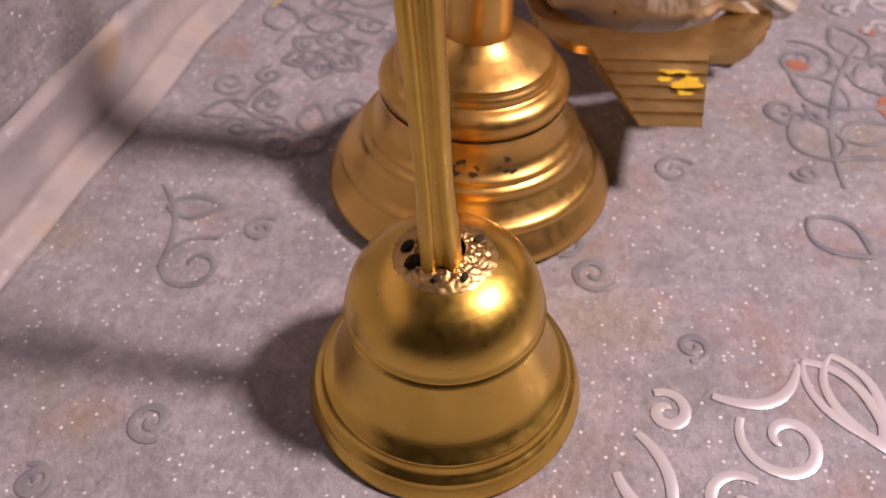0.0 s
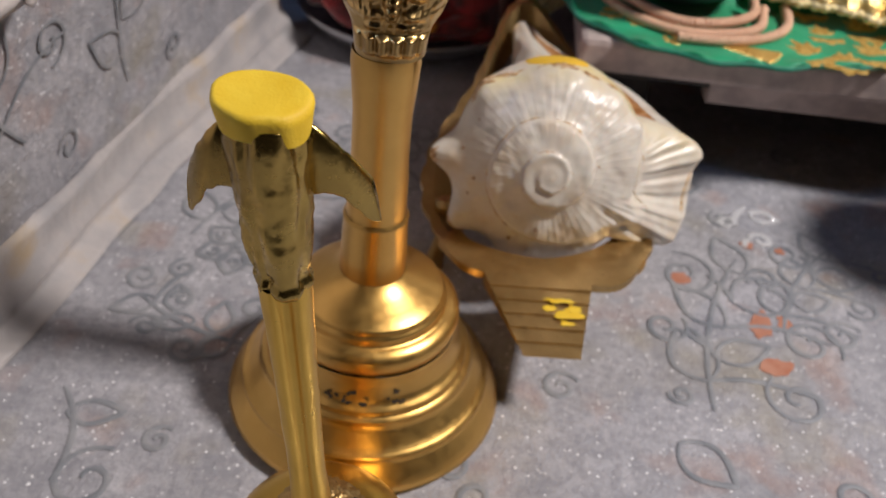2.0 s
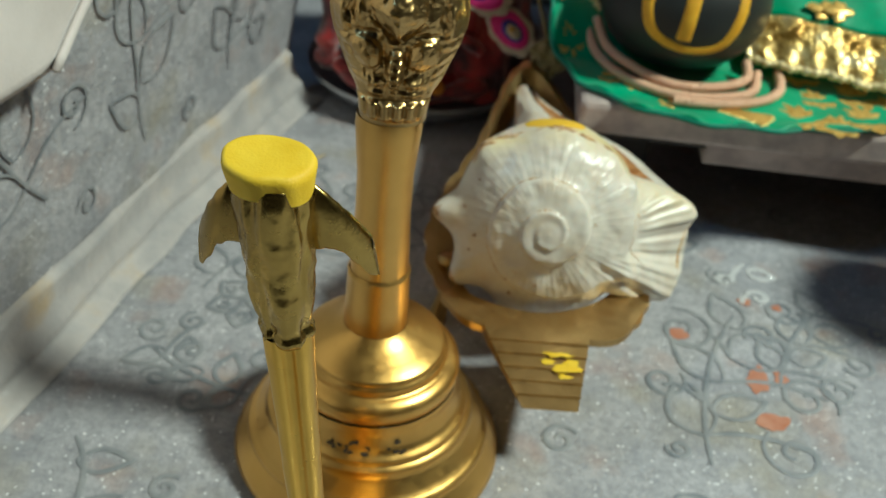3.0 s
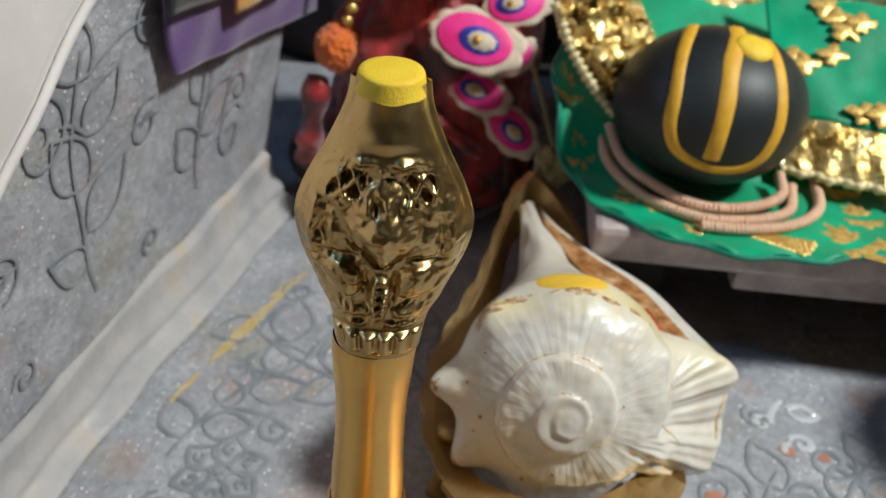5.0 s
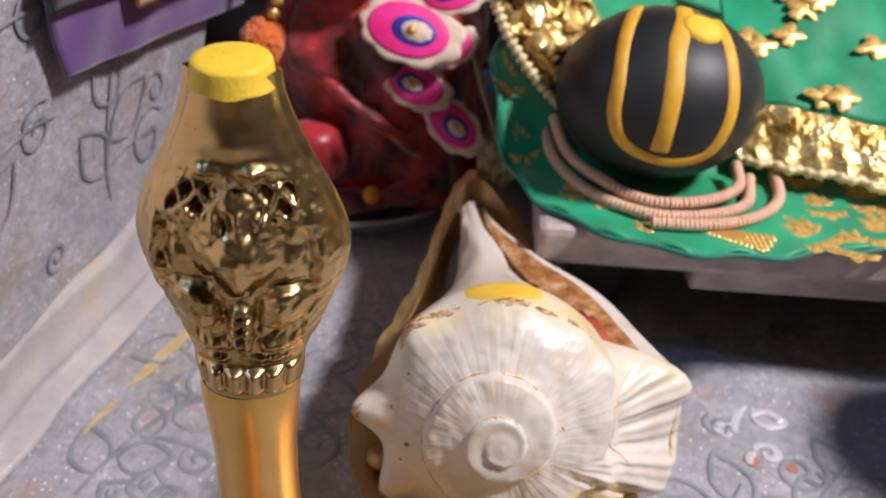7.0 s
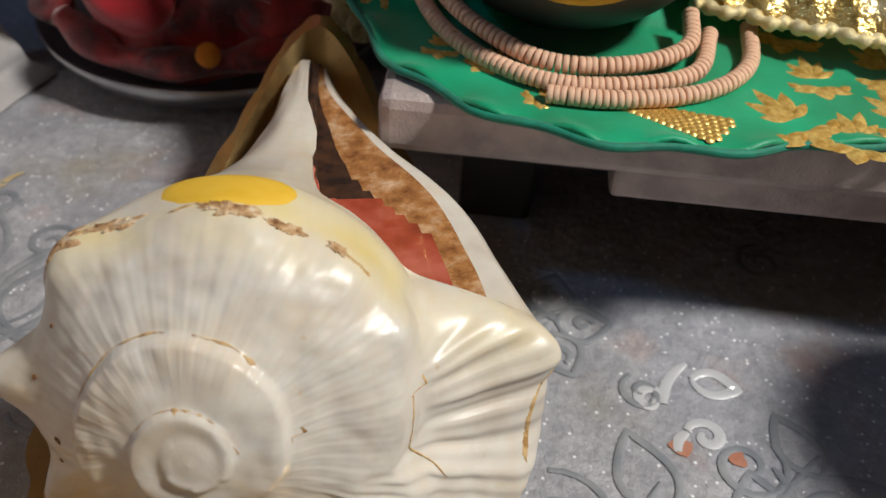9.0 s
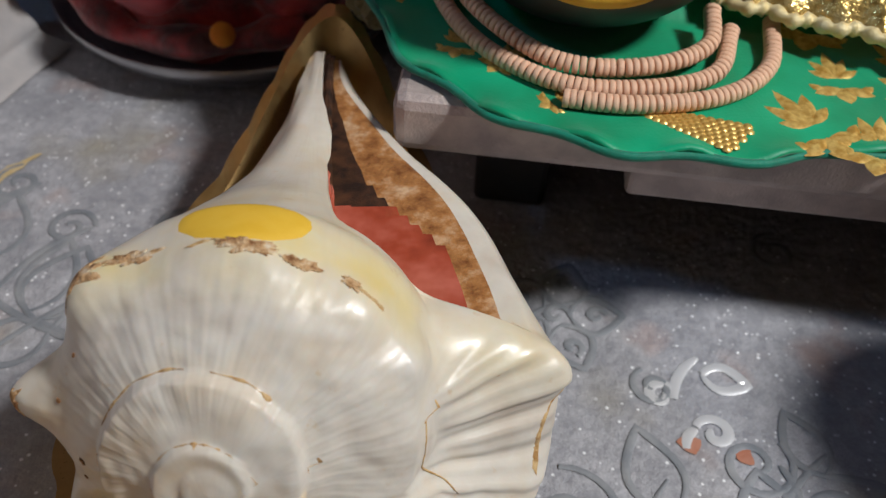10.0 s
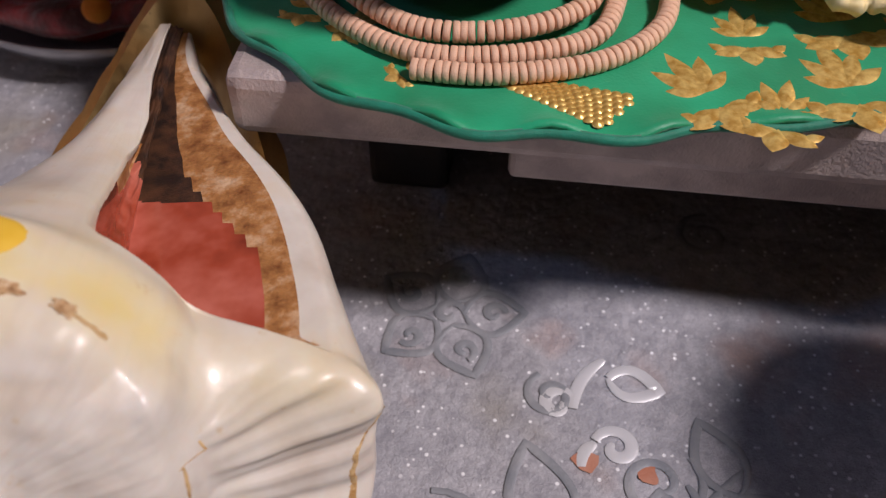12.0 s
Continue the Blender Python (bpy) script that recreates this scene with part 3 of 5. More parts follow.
def build_front_bell():
    base = Vector((0.0325, 0.1435, 0.001))
    bell = thing("hand_bell", "worn yellow brass prayer bell with a thin stem and winged finial", "bell", Matrix.Translation(base))
    body = [(0.0315, 0.0002), (0.0335, 0.0), (0.0342, 0.0008), (0.0338, 0.0022), (0.0327, 0.0044), (0.0323, 0.0050), (0.0326, 0.0054), (0.0324, 0.0060), (0.0313, 0.0063), (0.0298, 0.0094), (0.0301, 0.0099), (0.0298, 0.0105), (0.0286, 0.0109),
            (0.0264, 0.0155), (0.0247, 0.0205), (0.0234, 0.0255), (0.0226, 0.0296)]
    part("bell_body", lathe("bell_body", body), BRASS_OLD, bell)
    dome = [(0.0222, 0.0288), (0.0232, 0.0294), (0.0234, 0.0301), (0.0224, 0.0306), (0.0223, 0.0311), (0.0231, 0.0316), (0.0231, 0.0322), (0.0226, 0.0328)]
    for k in range(1, 19):
        a = k / 18 * 1.38
        dome.append((0.0226 * math.cos(a) ** 0.85, 0.0328 + 0.0160 * math.sin(a)))
    part("dome", lathe("dome", dome), BRASS_OLD, bell)
    # solder crust round the stem
    rng = random.Random(11)

    def crust(u, v):
        a = 2 * math.pi * u
        rr = 0.0045 + 0.0078 * v
        z = 0.0328 + 0.0160 * math.sqrt(max(0, 1 - (rr / 0.0228) ** 2.3))
        lift = (0.0009 + 0.0009 * noise.noise(Vector((math.cos(a) * 7, math.sin(a) * 7, v * 9)))) * (1 - v) + 0.0004 * noise.noise(Vector((math.cos(a) * 22, math.sin(a) * 22, v * 20)))
        return rr * math.cos(a), rr * math.sin(a), z + lift - 0.0003 * step(0.8, 1, v)
    part("solder_crust", mesh_of("solder_crust", *grid(120, 22, crust, wrap_u=True)), BRASS_DULL, bell, "pitted solder crust round the stem")
    # raised caps whose dark colour stands for the shade inside solder holes
    for x, y, s in ((-0.0062, -0.0035, 0.0016), (-0.0080, 0.0010, 0.0012), (0.0045, -0.0075, 0.0008), (0.0072, 0.0035, 0.0009), (-0.0015, -0.0082, 0.0007)):
        z = 0.0328 + 0.0160 * math.sqrt(max(0, 1 - (math.hypot(x, y) / 0.0228) ** 2.3)) + 0.0009
        pit = [(1.0, -0.4), (0.95, 0.1), (0.5, 0.32), (0.05, 0.36)]
        me = lathe("pit", [(r * s, h * s) for r, h in pit], 9)
        for v in me.vertices:
            v.co.x *= 1.6 + 0.6 * bumpy(v.co.x, v.co.y, 900)
        part("pit", me, DARK, bell, "dark cap painted as the shade in a solder hole", pose(x, y, z, 0, 0, rng.uniform(0, 90)))
    top = Vector((0.0250, 0.1500, 0.1530)) - base
    foot = Vector((0.0318, 0.1405, 0.0455)) - base
    way = (top - foot).normalized()

    def stem_f(u, v):
        a = 2 * math.pi * u
        r = ramp_of([(0, 0.0051), (0.06, 0.0047), (0.35, 0.0038), (0.7, 0.0042), (1, 0.0048)])(v)
        groove = 1.04 - 0.40 * math.exp(-((math.cos(a - 4.85) - 1) / 0.07) ** 2) - 0.18 * math.exp(-((math.cos(a - 3.3) - 1) / 0.06) ** 2)
        r *= groove * (1 + 0.03 * noise.noise(Vector((math.cos(a) * 2, math.sin(a) * 2, v * 14))))
        p = foot + way * (0.0740 * v)
        return p.x + r * math.cos(a), p.y + r * math.sin(a), p.z
    part("stem", mesh_of("stem", *grid(72, 90, stem_f, wrap_u=True)), BRASS_OLD, bell)
    # winged figure seen from behind: trunk and wings are one casting
    o = foot + way * 0.0725
    trunk_r = curve_of([(0, 0.0044), (0.05, 0.0054), (0.10, 0.0047), (0.17, 0.0052), (0.3, 0.0058), (0.5, 0.0062), (0.8, 0.0068), (1, 0.0064)])

    def trunk(u, v):
        a = 2 * math.pi * u
        r = trunk_r(v)
        lump = 0.0008 * noise.noise(Vector((math.cos(a) * 3, math.sin(a) * 3, v * 5))) + 0.0002 * noise.noise(Vector((math.cos(a) * 8, math.sin(a) * 8, v * 20)))
        spine = 0.0012 * math.exp(-((math.cos(a + 1.3) - 1) / 0.10) ** 2)
        p = o + way * (0.034 * v)
        return p.x + (r + lump + spine) * math.cos(a), p.y + (r * 0.85 + lump + spine) * math.sin(a), p.z
    verts, faces = grid(64, 60, trunk, wrap_u=True)
    faces.append(tuple(i * 60 + 59 for i in range(64)))
    span = ramp_of([(0, 0.004), (0.3, 0.0092), (0.6, 0.0126), (0.85, 0.0150), (1.0, 0.0158)])
    for side in (-1, 1):
        k = len(verts)

        def wing(u, v, side=side):
            # u goes out from the shoulder and droops, v goes round the blade's section
            ang = 2 * math.pi * v
            high = 0.0325 - 0.0025 * u - 0.0120 * u ** 2.0
            low = 0.0158 + 0.0026 * math.sin(min(1.0, u * 1.5) * math.pi) - 0.0062 * step(0.55, 1.0, u)
            low = min(low, high - 0.0022)
            z = (high + low) / 2 + (high - low) / 2 * math.cos(ang)
            x = side * (0.0035 + 0.0124 * u ** 0.9 + 0.0012 * (1 - math.cos(ang)) / 2 * u)
            y = 0.0025 + 0.0045 * u ** 1.4 - 0.0022 * math.sin(u * 3.1) + (0.0010 + 0.0004 * math.cos(ang)) * math.sin(ang)
            z += 0.0005 * noise.noise(Vector((u * 9, math.cos(ang) * 2, side)))
            return o.x + way.x * z + x, o.y + way.y * z + y, o.z + z
        v2, f2 = grid(30, 28, wing, wrap_v=True)
        faces += [tuple(j + k for j in q) for q in f2]
        faces.append(tuple(k + 29 * 28 + j for j in range(28)))
        verts += v2
    part("figure_finial", mesh_of("figure_finial", verts, faces), BRASS_DARK, bell, "cast winged figure seen from behind")

    def cap(u, v):
        a = 2 * math.pi * u
        r = 0.0080 * (0.9 + 0.2 * v if v < 0.5 else math.cos((v - 0.5) * math.pi) ** 0.55) * (1 + 0.06 * bumpy(math.cos(a), math.sin(a), 2))
        p = o + way * (0.0322 + 0.0050 * min(1, v * 1.5) + 0.0006 * math.sin(3 * a) * (1 - v) + 0.0011 * math.cos(a - 2.4) * math.cos(v * 1.57) - 0.0008 * max(0.0, v - 0.5))
        return p.x + r * math.cos(a), p.y + 0.88 * r * math.sin(a), p.z
    part("paste_cap", mesh_of("paste_cap", *grid(40, 18, cap, wrap_u=True)), PASTE, bell, "thick yellow turmeric paste")


# ---- conch ----
AX, AZ = 0.094, 0.055
Y0, Y1, BEND = 0.2570, 0.390, 1.35  # apex, canal tip, and how the rings crowd towards the apex
GROW = 2.2  # growth of the spiral in one turn
MOUTH_Y = 0.2957  # where the mouth begins behind the shoulder
profile_r = curve_of([(0.2570, 0.0), (0.2576, 0.0045), (0.2588, 0.0085), (0.2610, 0.0132), (0.2640, 0.0185), (0.2675, 0.0238), (0.2715, 0.0285), (0.2760, 0.0318), (0.2815, 0.0335), (0.2880, 0.0330), (0.2960, 0.0304), (0.3040, 0.0276), (0.3120, 0.0238),
                      (0.324, 0.0172), (0.336, 0.0122), (0.350, 0.0090), (0.370, 0.0058), (0.390, 0.0040)])
lip_out = curve_of([(0.262, 0.0160), (0.270, 0.0270), (0.278, 0.0335), (0.284, 0.0430), (0.289, 0.0515), (0.2925, 0.0545), (0.297, 0.0532), (0.304, 0.0500), (0.314, 0.0460), (0.328, 0.0398), (0.335, 0.0362), (0.342, 0.0315), (0.352, 0.0235), (0.365, 0.0158), (0.378, 0.0095), (0.39, 0.0048)])


def lip_r(y):
    return max(0.0, lip_out(y) - profile_r(y)) * step(0.272, 0.279, y)


gap_lo = curve_of([(0.257, 9), (0.290, 9), (0.297, 8.5), (0.305, 6.5), (0.315, 5), (0.328, 4.5), (0.342, 4.5), (0.352, 5), (0.365, 6), (0.392, 20)])
gap_hi = ramp_of([(0.257, 60), (0.285, 45), (0.2935, 14), (0.2955, 10), (0.2961, 16), (0.2967, 26), (0.2976, 38), (0.2990, 50), (0.3010, 60), (0.305, 64), (0.312, 65.5), (0.322, 65), (0.334, 62), (0.342, 54), (0.350, 53), (0.358, 60), (0.370, 72), (0.392, 85)])


def wrap(a):
    return (a + 180) % 360 - 180


MOUTH = 0.30  # share of the mesh columns that lies in the mouth


def angle_at(y, v):
    """Angle of column v (0..1), and how far across the mouth it lies (None outside)."""
    lo, hi = gap_lo(y), gap_hi(y)
    if v < MOUTH:
        q = v / MOUTH
        return lo + (hi - lo) * q, q
    return hi + (360 - (hi - lo)) * (v - MOUTH) / (1 - MOUTH), None


def column_at(y, deg):
    lo, hi = gap_lo(y), gap_hi(y)
    d = (deg - hi) % 360
    return MOUTH + (1 - MOUTH) * min(1.0, d / (360 - (hi - lo)))


def whorl_at(r, deg):
    """How far across its whorl a place lies, 0 at the inner suture to 1 at the outer one."""
    turn = math.log(max(r, 1e-4) / 0.0078) / math.log(GROW) - ((deg % 360) - 90) / 360
    return turn - math.floor(turn)


def shell_point(u, v):
    y = Y0 + (Y1 - Y0) * (u ** BEND)
    deg, q = angle_at(y, v)
    d = wrap(deg)
    a = radians(deg)
    r = profile_r(y)
    face = 1 - step(0.276, 0.286, y)
    out = 0.0  # how far the face stands forward
    if r > 0.001:
        # whorls stand in terraces, each above the next, with uneven scalloped edges
        k = whorl_at(r * (1 + 0.035 * noise.noise(Vector((math.cos(a) * 3, math.sin(a) * 3, 6)))), deg)
        out += (0.0004 + 0.072 * r) * (step(0.04, 0.90, k) ** 1.3 * (1 - step(0.92, 1.0, k)) - 0.35) * step(0.0012, 0.006, r) * face
        # growth lines run out from the apex
        grow = math.sin(deg * 1.05 + 5 * noise.noise(Vector((deg * 0.012, y * 30, 1)))) + 0.6 * math.sin(deg * 1.9 + 30 * r)
        out += 0.00003 * grow * step(0.008, 0.020, r) * face
    # the outer lip spreads sideways and sweeps forward to its lower corner
    w = step(-46, -30, d) * (1 - step(0, 28, d))
    yl = y + 0.012 * step(-4, -28, d)
    r += lip_r(yl) * w
    # knobs on the shoulder
    for cy, cd, h, sy, sd in ((0.2795, 134, 0.0038, 0.006, 11), (0.2815, 177, 0.0078, 0.0055, 9), (0.2790, 214, 0.0064, 0.0055, 10), (0.2800, 90, 0.0016, 0.005, 13), (0.2775, 52, 0.0014, 0.005, 10),
                              (0.2760, 30, 0.0022, 0.0045, 8), (0.278, 255, 0.0040, 0.006, 12), (0.291, 4, 0.0022, 0.004, 7), (0.278, 292, 0.0025, 0.006, 12)):
        bump = math.exp(-((y - cy) / sy) ** 2 - (wrap(deg - cd) / sd) ** 2)
        r += h * bump
        out += 0.25 * h * bump
    # valley between the last whorl and the lip, and the ribs that run out over the lip
    r -= 0.0012 * math.exp(-((y - 0.2835) / 0.004) ** 2 - (wrap(deg - 8) / 22) ** 2)
    ribs = step(-46, -34, d) * (1 - step(10, 18, d)) * step(0.276, 0.283, yl) * (1 - step(0.2935, 0.297, yl))
    out += ribs * (0.0006 * math.sin(d * 0.62 + 0.6) + 0.0003 * math.sin(d * 1.5) - 0.0016 * math.exp(-((d + 17) / 5) ** 2))
    r += 0.0008 * noise.noise(Vector((math.cos(a) * 2, math.sin(a) * 2, y * 60))) * step(0.258, 0.266, y)
    out += (0.0009 * noise.noise(Vector((r * math.cos(a) * 110, r * math.sin(a) * 110, 4))) + 0.0003 * noise.noise(Vector((r * math.cos(a) * 330, r * math.sin(a) * 330, 7)))) * face * step(0.004, 0.012, r)
    if q is not None and y > MOUTH_Y:
        # sheer wall under the lip, hollow floor, gentle rise to the inner side
        open_up = step(MOUTH_Y, MOUTH_Y + 0.0035, y)
        floor_r = (0.34 * profile_r(y) + 0.0004) * (1 - 0.3 * step(0.33, 0.35, y))
        down = step(0.0, 0.16, q) ** 0.8
        up = step(0.55, 1.0, q) ** 1.7 if y < 0.335 else step(0.80, 1.0, q)
        g = down * (1 - up) * open_up
        swell = 0.0035 * math.sin(q * 3.14) + 0.0022 * math.exp(-((q - 0.62) / 0.2) ** 2 - ((y - 0.312) / 0.010) ** 2)
        r = r * (1 - g) + min(r, floor_r + swell) * g
        r += 0.0005 * g * noise.noise(Vector((q * 9, y * 260, 5)))
    ax = AX - 0.002 * step(0.275, 0.257, y) - 0.003 * step(0.33, 0.39, y)
    az = AZ + 0.009 * (1 - step(0.257, 0.283, y)) - 0.003 * step(0.33, 0.39, y)
    z = az + 0.97 * r * math.sin(a)
    # the whole spire leans back
    yy = y - out + 0.35 * (z - AZ) * (1 - step(0.285, 0.312, y)) * (1 - 0.6 * w * step(0.273, 0.282, yl))
    return ax + r * math.cos(a), yy, z + 0.35 * out


def build_conch():
    conch = thing("conch", "white and cream conch shell resting in a brass stand", "shell")
    nu, nv = 330, 560
    verts, faces = grid(nu, nv, shell_point, wrap_v=True)
    lip_wall, canal, inside, outside = [], [], [], []
    for f in faces:
        i, j = divmod(f[0], nv)
        y = Y0 + (Y1 - Y0) * (((i + 0.5) / (nu - 1)) ** BEND)
        v = (j + 0.5) / nv
        q = v / MOUTH
        rag = 0.03 * noise.noise(Vector((y * 110, q * 2, 8)))
        if y < MOUTH_Y + 0.0012 or q < 0.022 or q > (0.93 if y < 0.345 else 0.95) + rag * 0.5:
            outside.append(f)
        elif q < 0.040 + 0.042 * step(0.314, 0.342, y) or (0.326 < y < 0.347 and q > 0.84 - (y - 0.326) * 8 + 2 * rag):
            lip_wall.append(f)
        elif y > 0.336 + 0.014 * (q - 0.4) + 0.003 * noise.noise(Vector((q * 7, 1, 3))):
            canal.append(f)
        else:
            inside.append(f)

    def used(fs):
        keep = sorted({k for q in fs for k in q})
        at = {k: n for n, k in enumerate(keep)}
        return [verts[k] for k in keep], [tuple(at[k] for k in q) for q in fs]
    part("shell_body", mesh_of("shell_body", *used(outside)), SHELL, conch)
    lining = Nodes("mouth_lining", (0.55, 0.2, 0.12), 0.2, 0.0, Coat_Weight=0.6)
    tone = lining.ramp(lining.noise(48, 4), [(0.30, (0.14, 0.022, 0.009)), (0.48, (0.40, 0.072, 0.034)), (0.66, (0.64, 0.19, 0.13))])
    lining.to(tone, "Base Color")
    lining.bump(lining.noise(260, 4), 0.25, 0.001)
    part("mouth_lining", mesh_of("mouth_lining", *used(inside)), lining.mat, conch, "glossy red-brown lining of the shell's mouth")
    edge = Nodes("lip_wall_stain", (0.4, 0.2, 0.08), 0.4)
    edge.to(edge.ramp(edge.noise(170, 5, 0.65), [(0.30, (0.17, 0.055, 0.015)), (0.50, (0.42, 0.19, 0.06)), (0.68, (0.66, 0.44, 0.26))]), "Base Color")
    edge.bump(edge.noise(420, 4), 0.6, 0.0012)
    part("lip_wall", mesh_of("lip_wall", *used(lip_wall)), edge.mat, conch, "brown stained inner wall of the lip")
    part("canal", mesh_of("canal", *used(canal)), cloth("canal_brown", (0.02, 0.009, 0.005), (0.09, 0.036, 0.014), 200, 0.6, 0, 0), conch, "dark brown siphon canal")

    def surf(y, deg, lift):
        u = (max(0.0, y - Y0) / (Y1 - Y0)) ** (1 / BEND)
        p = Vector(shell_point(u, column_at(y, deg)))
        a = radians(deg)
        k = 1 - step(0.270, 0.290, y)
        n = Vector((math.cos(a) * (1 - 0.7 * k), -k, math.sin(a) * (1 - 0.7 * k) + 0.35 * k))
        return p + n.normalized() * lift

    def patch(name, cy, cd, sy, sd, mat, label, seed, ragged=0.35):
        rings, n = 7, 48
        vs, fs = [surf(cy, cd, 0.0002)], []
        edge = [1 + ragged * (noise.noise(Vector((2.2 * math.cos(6.283 * k / n), 2.2 * math.sin(6.283 * k / n), seed))) + 0.5 * noise.noise(Vector((6 * math.cos(6.283 * k / n), 6 * math.sin(6.283 * k / n), seed)))) for k in range(n)]
        for i in range(1, rings + 1):
            for k in range(n):
                b = 2 * math.pi * k / n
                q = i / rings * edge[k]
                vs.append(surf(cy + sy * q * math.sin(b), cd + sd * q * math.cos(b), 0.00022 if i < rings else -0.00025))
        fs += [(0, 1 + k, 1 + (k + 1) % n) for k in range(n)]
        fs += [(1 + (i - 1) * n + k, 1 + i * n + k, 1 + i * n + (k + 1) % n, 1 + (i - 1) * n + (k + 1) % n) for i in range(1, rings) for k in range(n)]
        part(name, mesh_of(name, vs, fs), mat, conch, label)
    patch("paste_spot", 0.2852, 91, 0.0062, 20, PASTE_SHELL, "oval yellow turmeric mark", 3, 0.06)
    chip = Nodes("chipped_shell", (0.6, 0.4, 0.2), 0.75)
    chip.to(chip.ramp(chip.noise(520, 5, 0.7), [(0.34, (0.22, 0.09, 0.025)), (0.50, (0.58, 0.36, 0.17)), (0.66, (0.76, 0.64, 0.46))]), "Base Color")
    chip.bump(chip.noise(700, 4), 0.8, 0.0014)
    brown = cloth("brown_fleck", (0.26, 0.13, 0.05), (0.44, 0.25, 0.12), 500, 0.8, 0, 0)
    for k, (y, d, sy, sd) in enumerate(((0.2800, 137, 0.0026, 9), (0.2800, 120, 0.0015, 8), (0.2788, 88, 0.0012, 8), (0.2782, 73, 0.0010, 6), (0.2785, 59, 0.0010, 3.0), (0.2762, 28, 0.0014, 2.6), (0.2750, 20, 0.0010, 2.2), (0.2800, 178, 0.0014, 4), (0.2790, 214, 0.0012, 5))):
        patch("chipped_patch", y, d, sy, sd, chip.mat, "worn brown chipped knob", 5 + k, 0.75)
    for k, (y, d, s) in enumerate(((0.2735, 170, 0.0007), (0.2725, 150, 0.0006), (0.2860, 28, 0.00035), (0.2690, 190, 0.0008), (0.2670, 235, 0.0007), (0.2650, 262, 0.0006), (0.2700, 245, 0.0009), (0.2720, 200, 0.0006))):
        patch("fleck", y, d, s * 0.6, s / max(0.004, profile_r(y)) * 45, brown, "small brown fleck", 40 + k, 0.9)
    ochre = Nodes("ochre_stain", (0.5, 0.3, 0.1), 0.6)
    ochre.to(ochre.ramp(ochre.noise(600, 4, 0.7), [(0.35, (0.34, 0.17, 0.04)), (0.60, (0.66, 0.46, 0.22))]), "Base Color")
    ochre.bump(ochre.noise(900, 3), 0.4, 0.0006)

    def radius_at(r):
        lo, hi = Y0, 0.2815
        for _ in range(30):
            m = (lo + hi) / 2
            lo, hi = (m, hi) if profile_r(m) < r else (lo, m)
        return lo

    def suture(turn, d0, d1, wide):
        vs, n = [], max(6, int((d1 - d0) / 1.5))
        for i in range(n):
            deg = d0 + (d1 - d0) * i / (n - 1)
            a = radians(deg)
            wob = 1 + 0.035 * noise.noise(Vector((math.cos(a) * 3, math.sin(a) * 3, 6)))
            rr = min(0.0333, 0.0078 * GROW ** (turn + (deg - 90) / 360)) / wob
            w = wide * (0.5 + 1.3 * noise.noise(Vector((deg * 0.11, turn, 2)))) * math.sin(3.1416 * (0.04 + 0.92 * i / (n - 1))) ** 0.4
            for t, h in ((-1, -0.0002), (-0.4, 0.00014), (0.4, 0.00014), (1, -0.0002)):
                vs.append(surf(radius_at(rr + t * max(0.00008, w)), deg, h))
        part("suture_stain", mesh_of("suture_stain", vs, [(4 * i + k, 4 * i + k + 1, 4 * i + k + 5, 4 * i + k + 4) for i in range(n - 1) for k in range(3)]), ochre.mat, conch, "ochre dirt in the suture")
    suture(0, 25, 165, 0.00032)
    suture(0, 190, 280, 0.00030)
    suture(1, 105, 165, 0.00045)
    suture(1, 40, 92, 0.00040)
    suture(1, 5, 36, 0.00030)
    suture(1, 182, 250, 0.00040)

    def trail(points, wide):
        line = smooth_line([(a, b * 1000, 0) for a, b in points], 40)
        vs = []
        for i, p in enumerate(line):
            w = wide * (0.6 + 0.9 * noise.noise(Vector((i * 0.35, wide * 900, 2)))) * math.sin(3.1416 * (0.04 + 0.92 * i / 39)) ** 0.4
            for t, h in ((-1, -0.0002), (-0.4, 0.00016), (0.4, 0.00016), (1, -0.0002)):
                vs.append(surf(p.y / 1000 + t * max(0.0001, w), p.x + t * 1.2, h))
        part("suture_stain", mesh_of("suture_stain", vs, [(4 * i + k, 4 * i + k + 1, 4 * i + k + 5, 4 * i + k + 4) for i in range(39) for k in range(3)]), ochre.mat, conch, "ochre dirt in the suture")
    trail([(58, 0.2782), (50, 0.2780), (43, 0.2774), (36, 0.2766)], 0.0006)
    trail([(34, 0.2778), (28, 0.2765), (22, 0.2755), (16, 0.2750)], 0.0009)
    trail([(14, 0.2745), (4, 0.2740), (-8, 0.2738), (-20, 0.2742)], 0.0004)
    trail([(104, 0.2792), (98, 0.2796), (90, 0.2792)], 0.0005)
    # rusty chip at the edge of the lip
    trail([(0, 0.2925), (-8, 0.2885), (-18, 0.2825)], 0.0005)


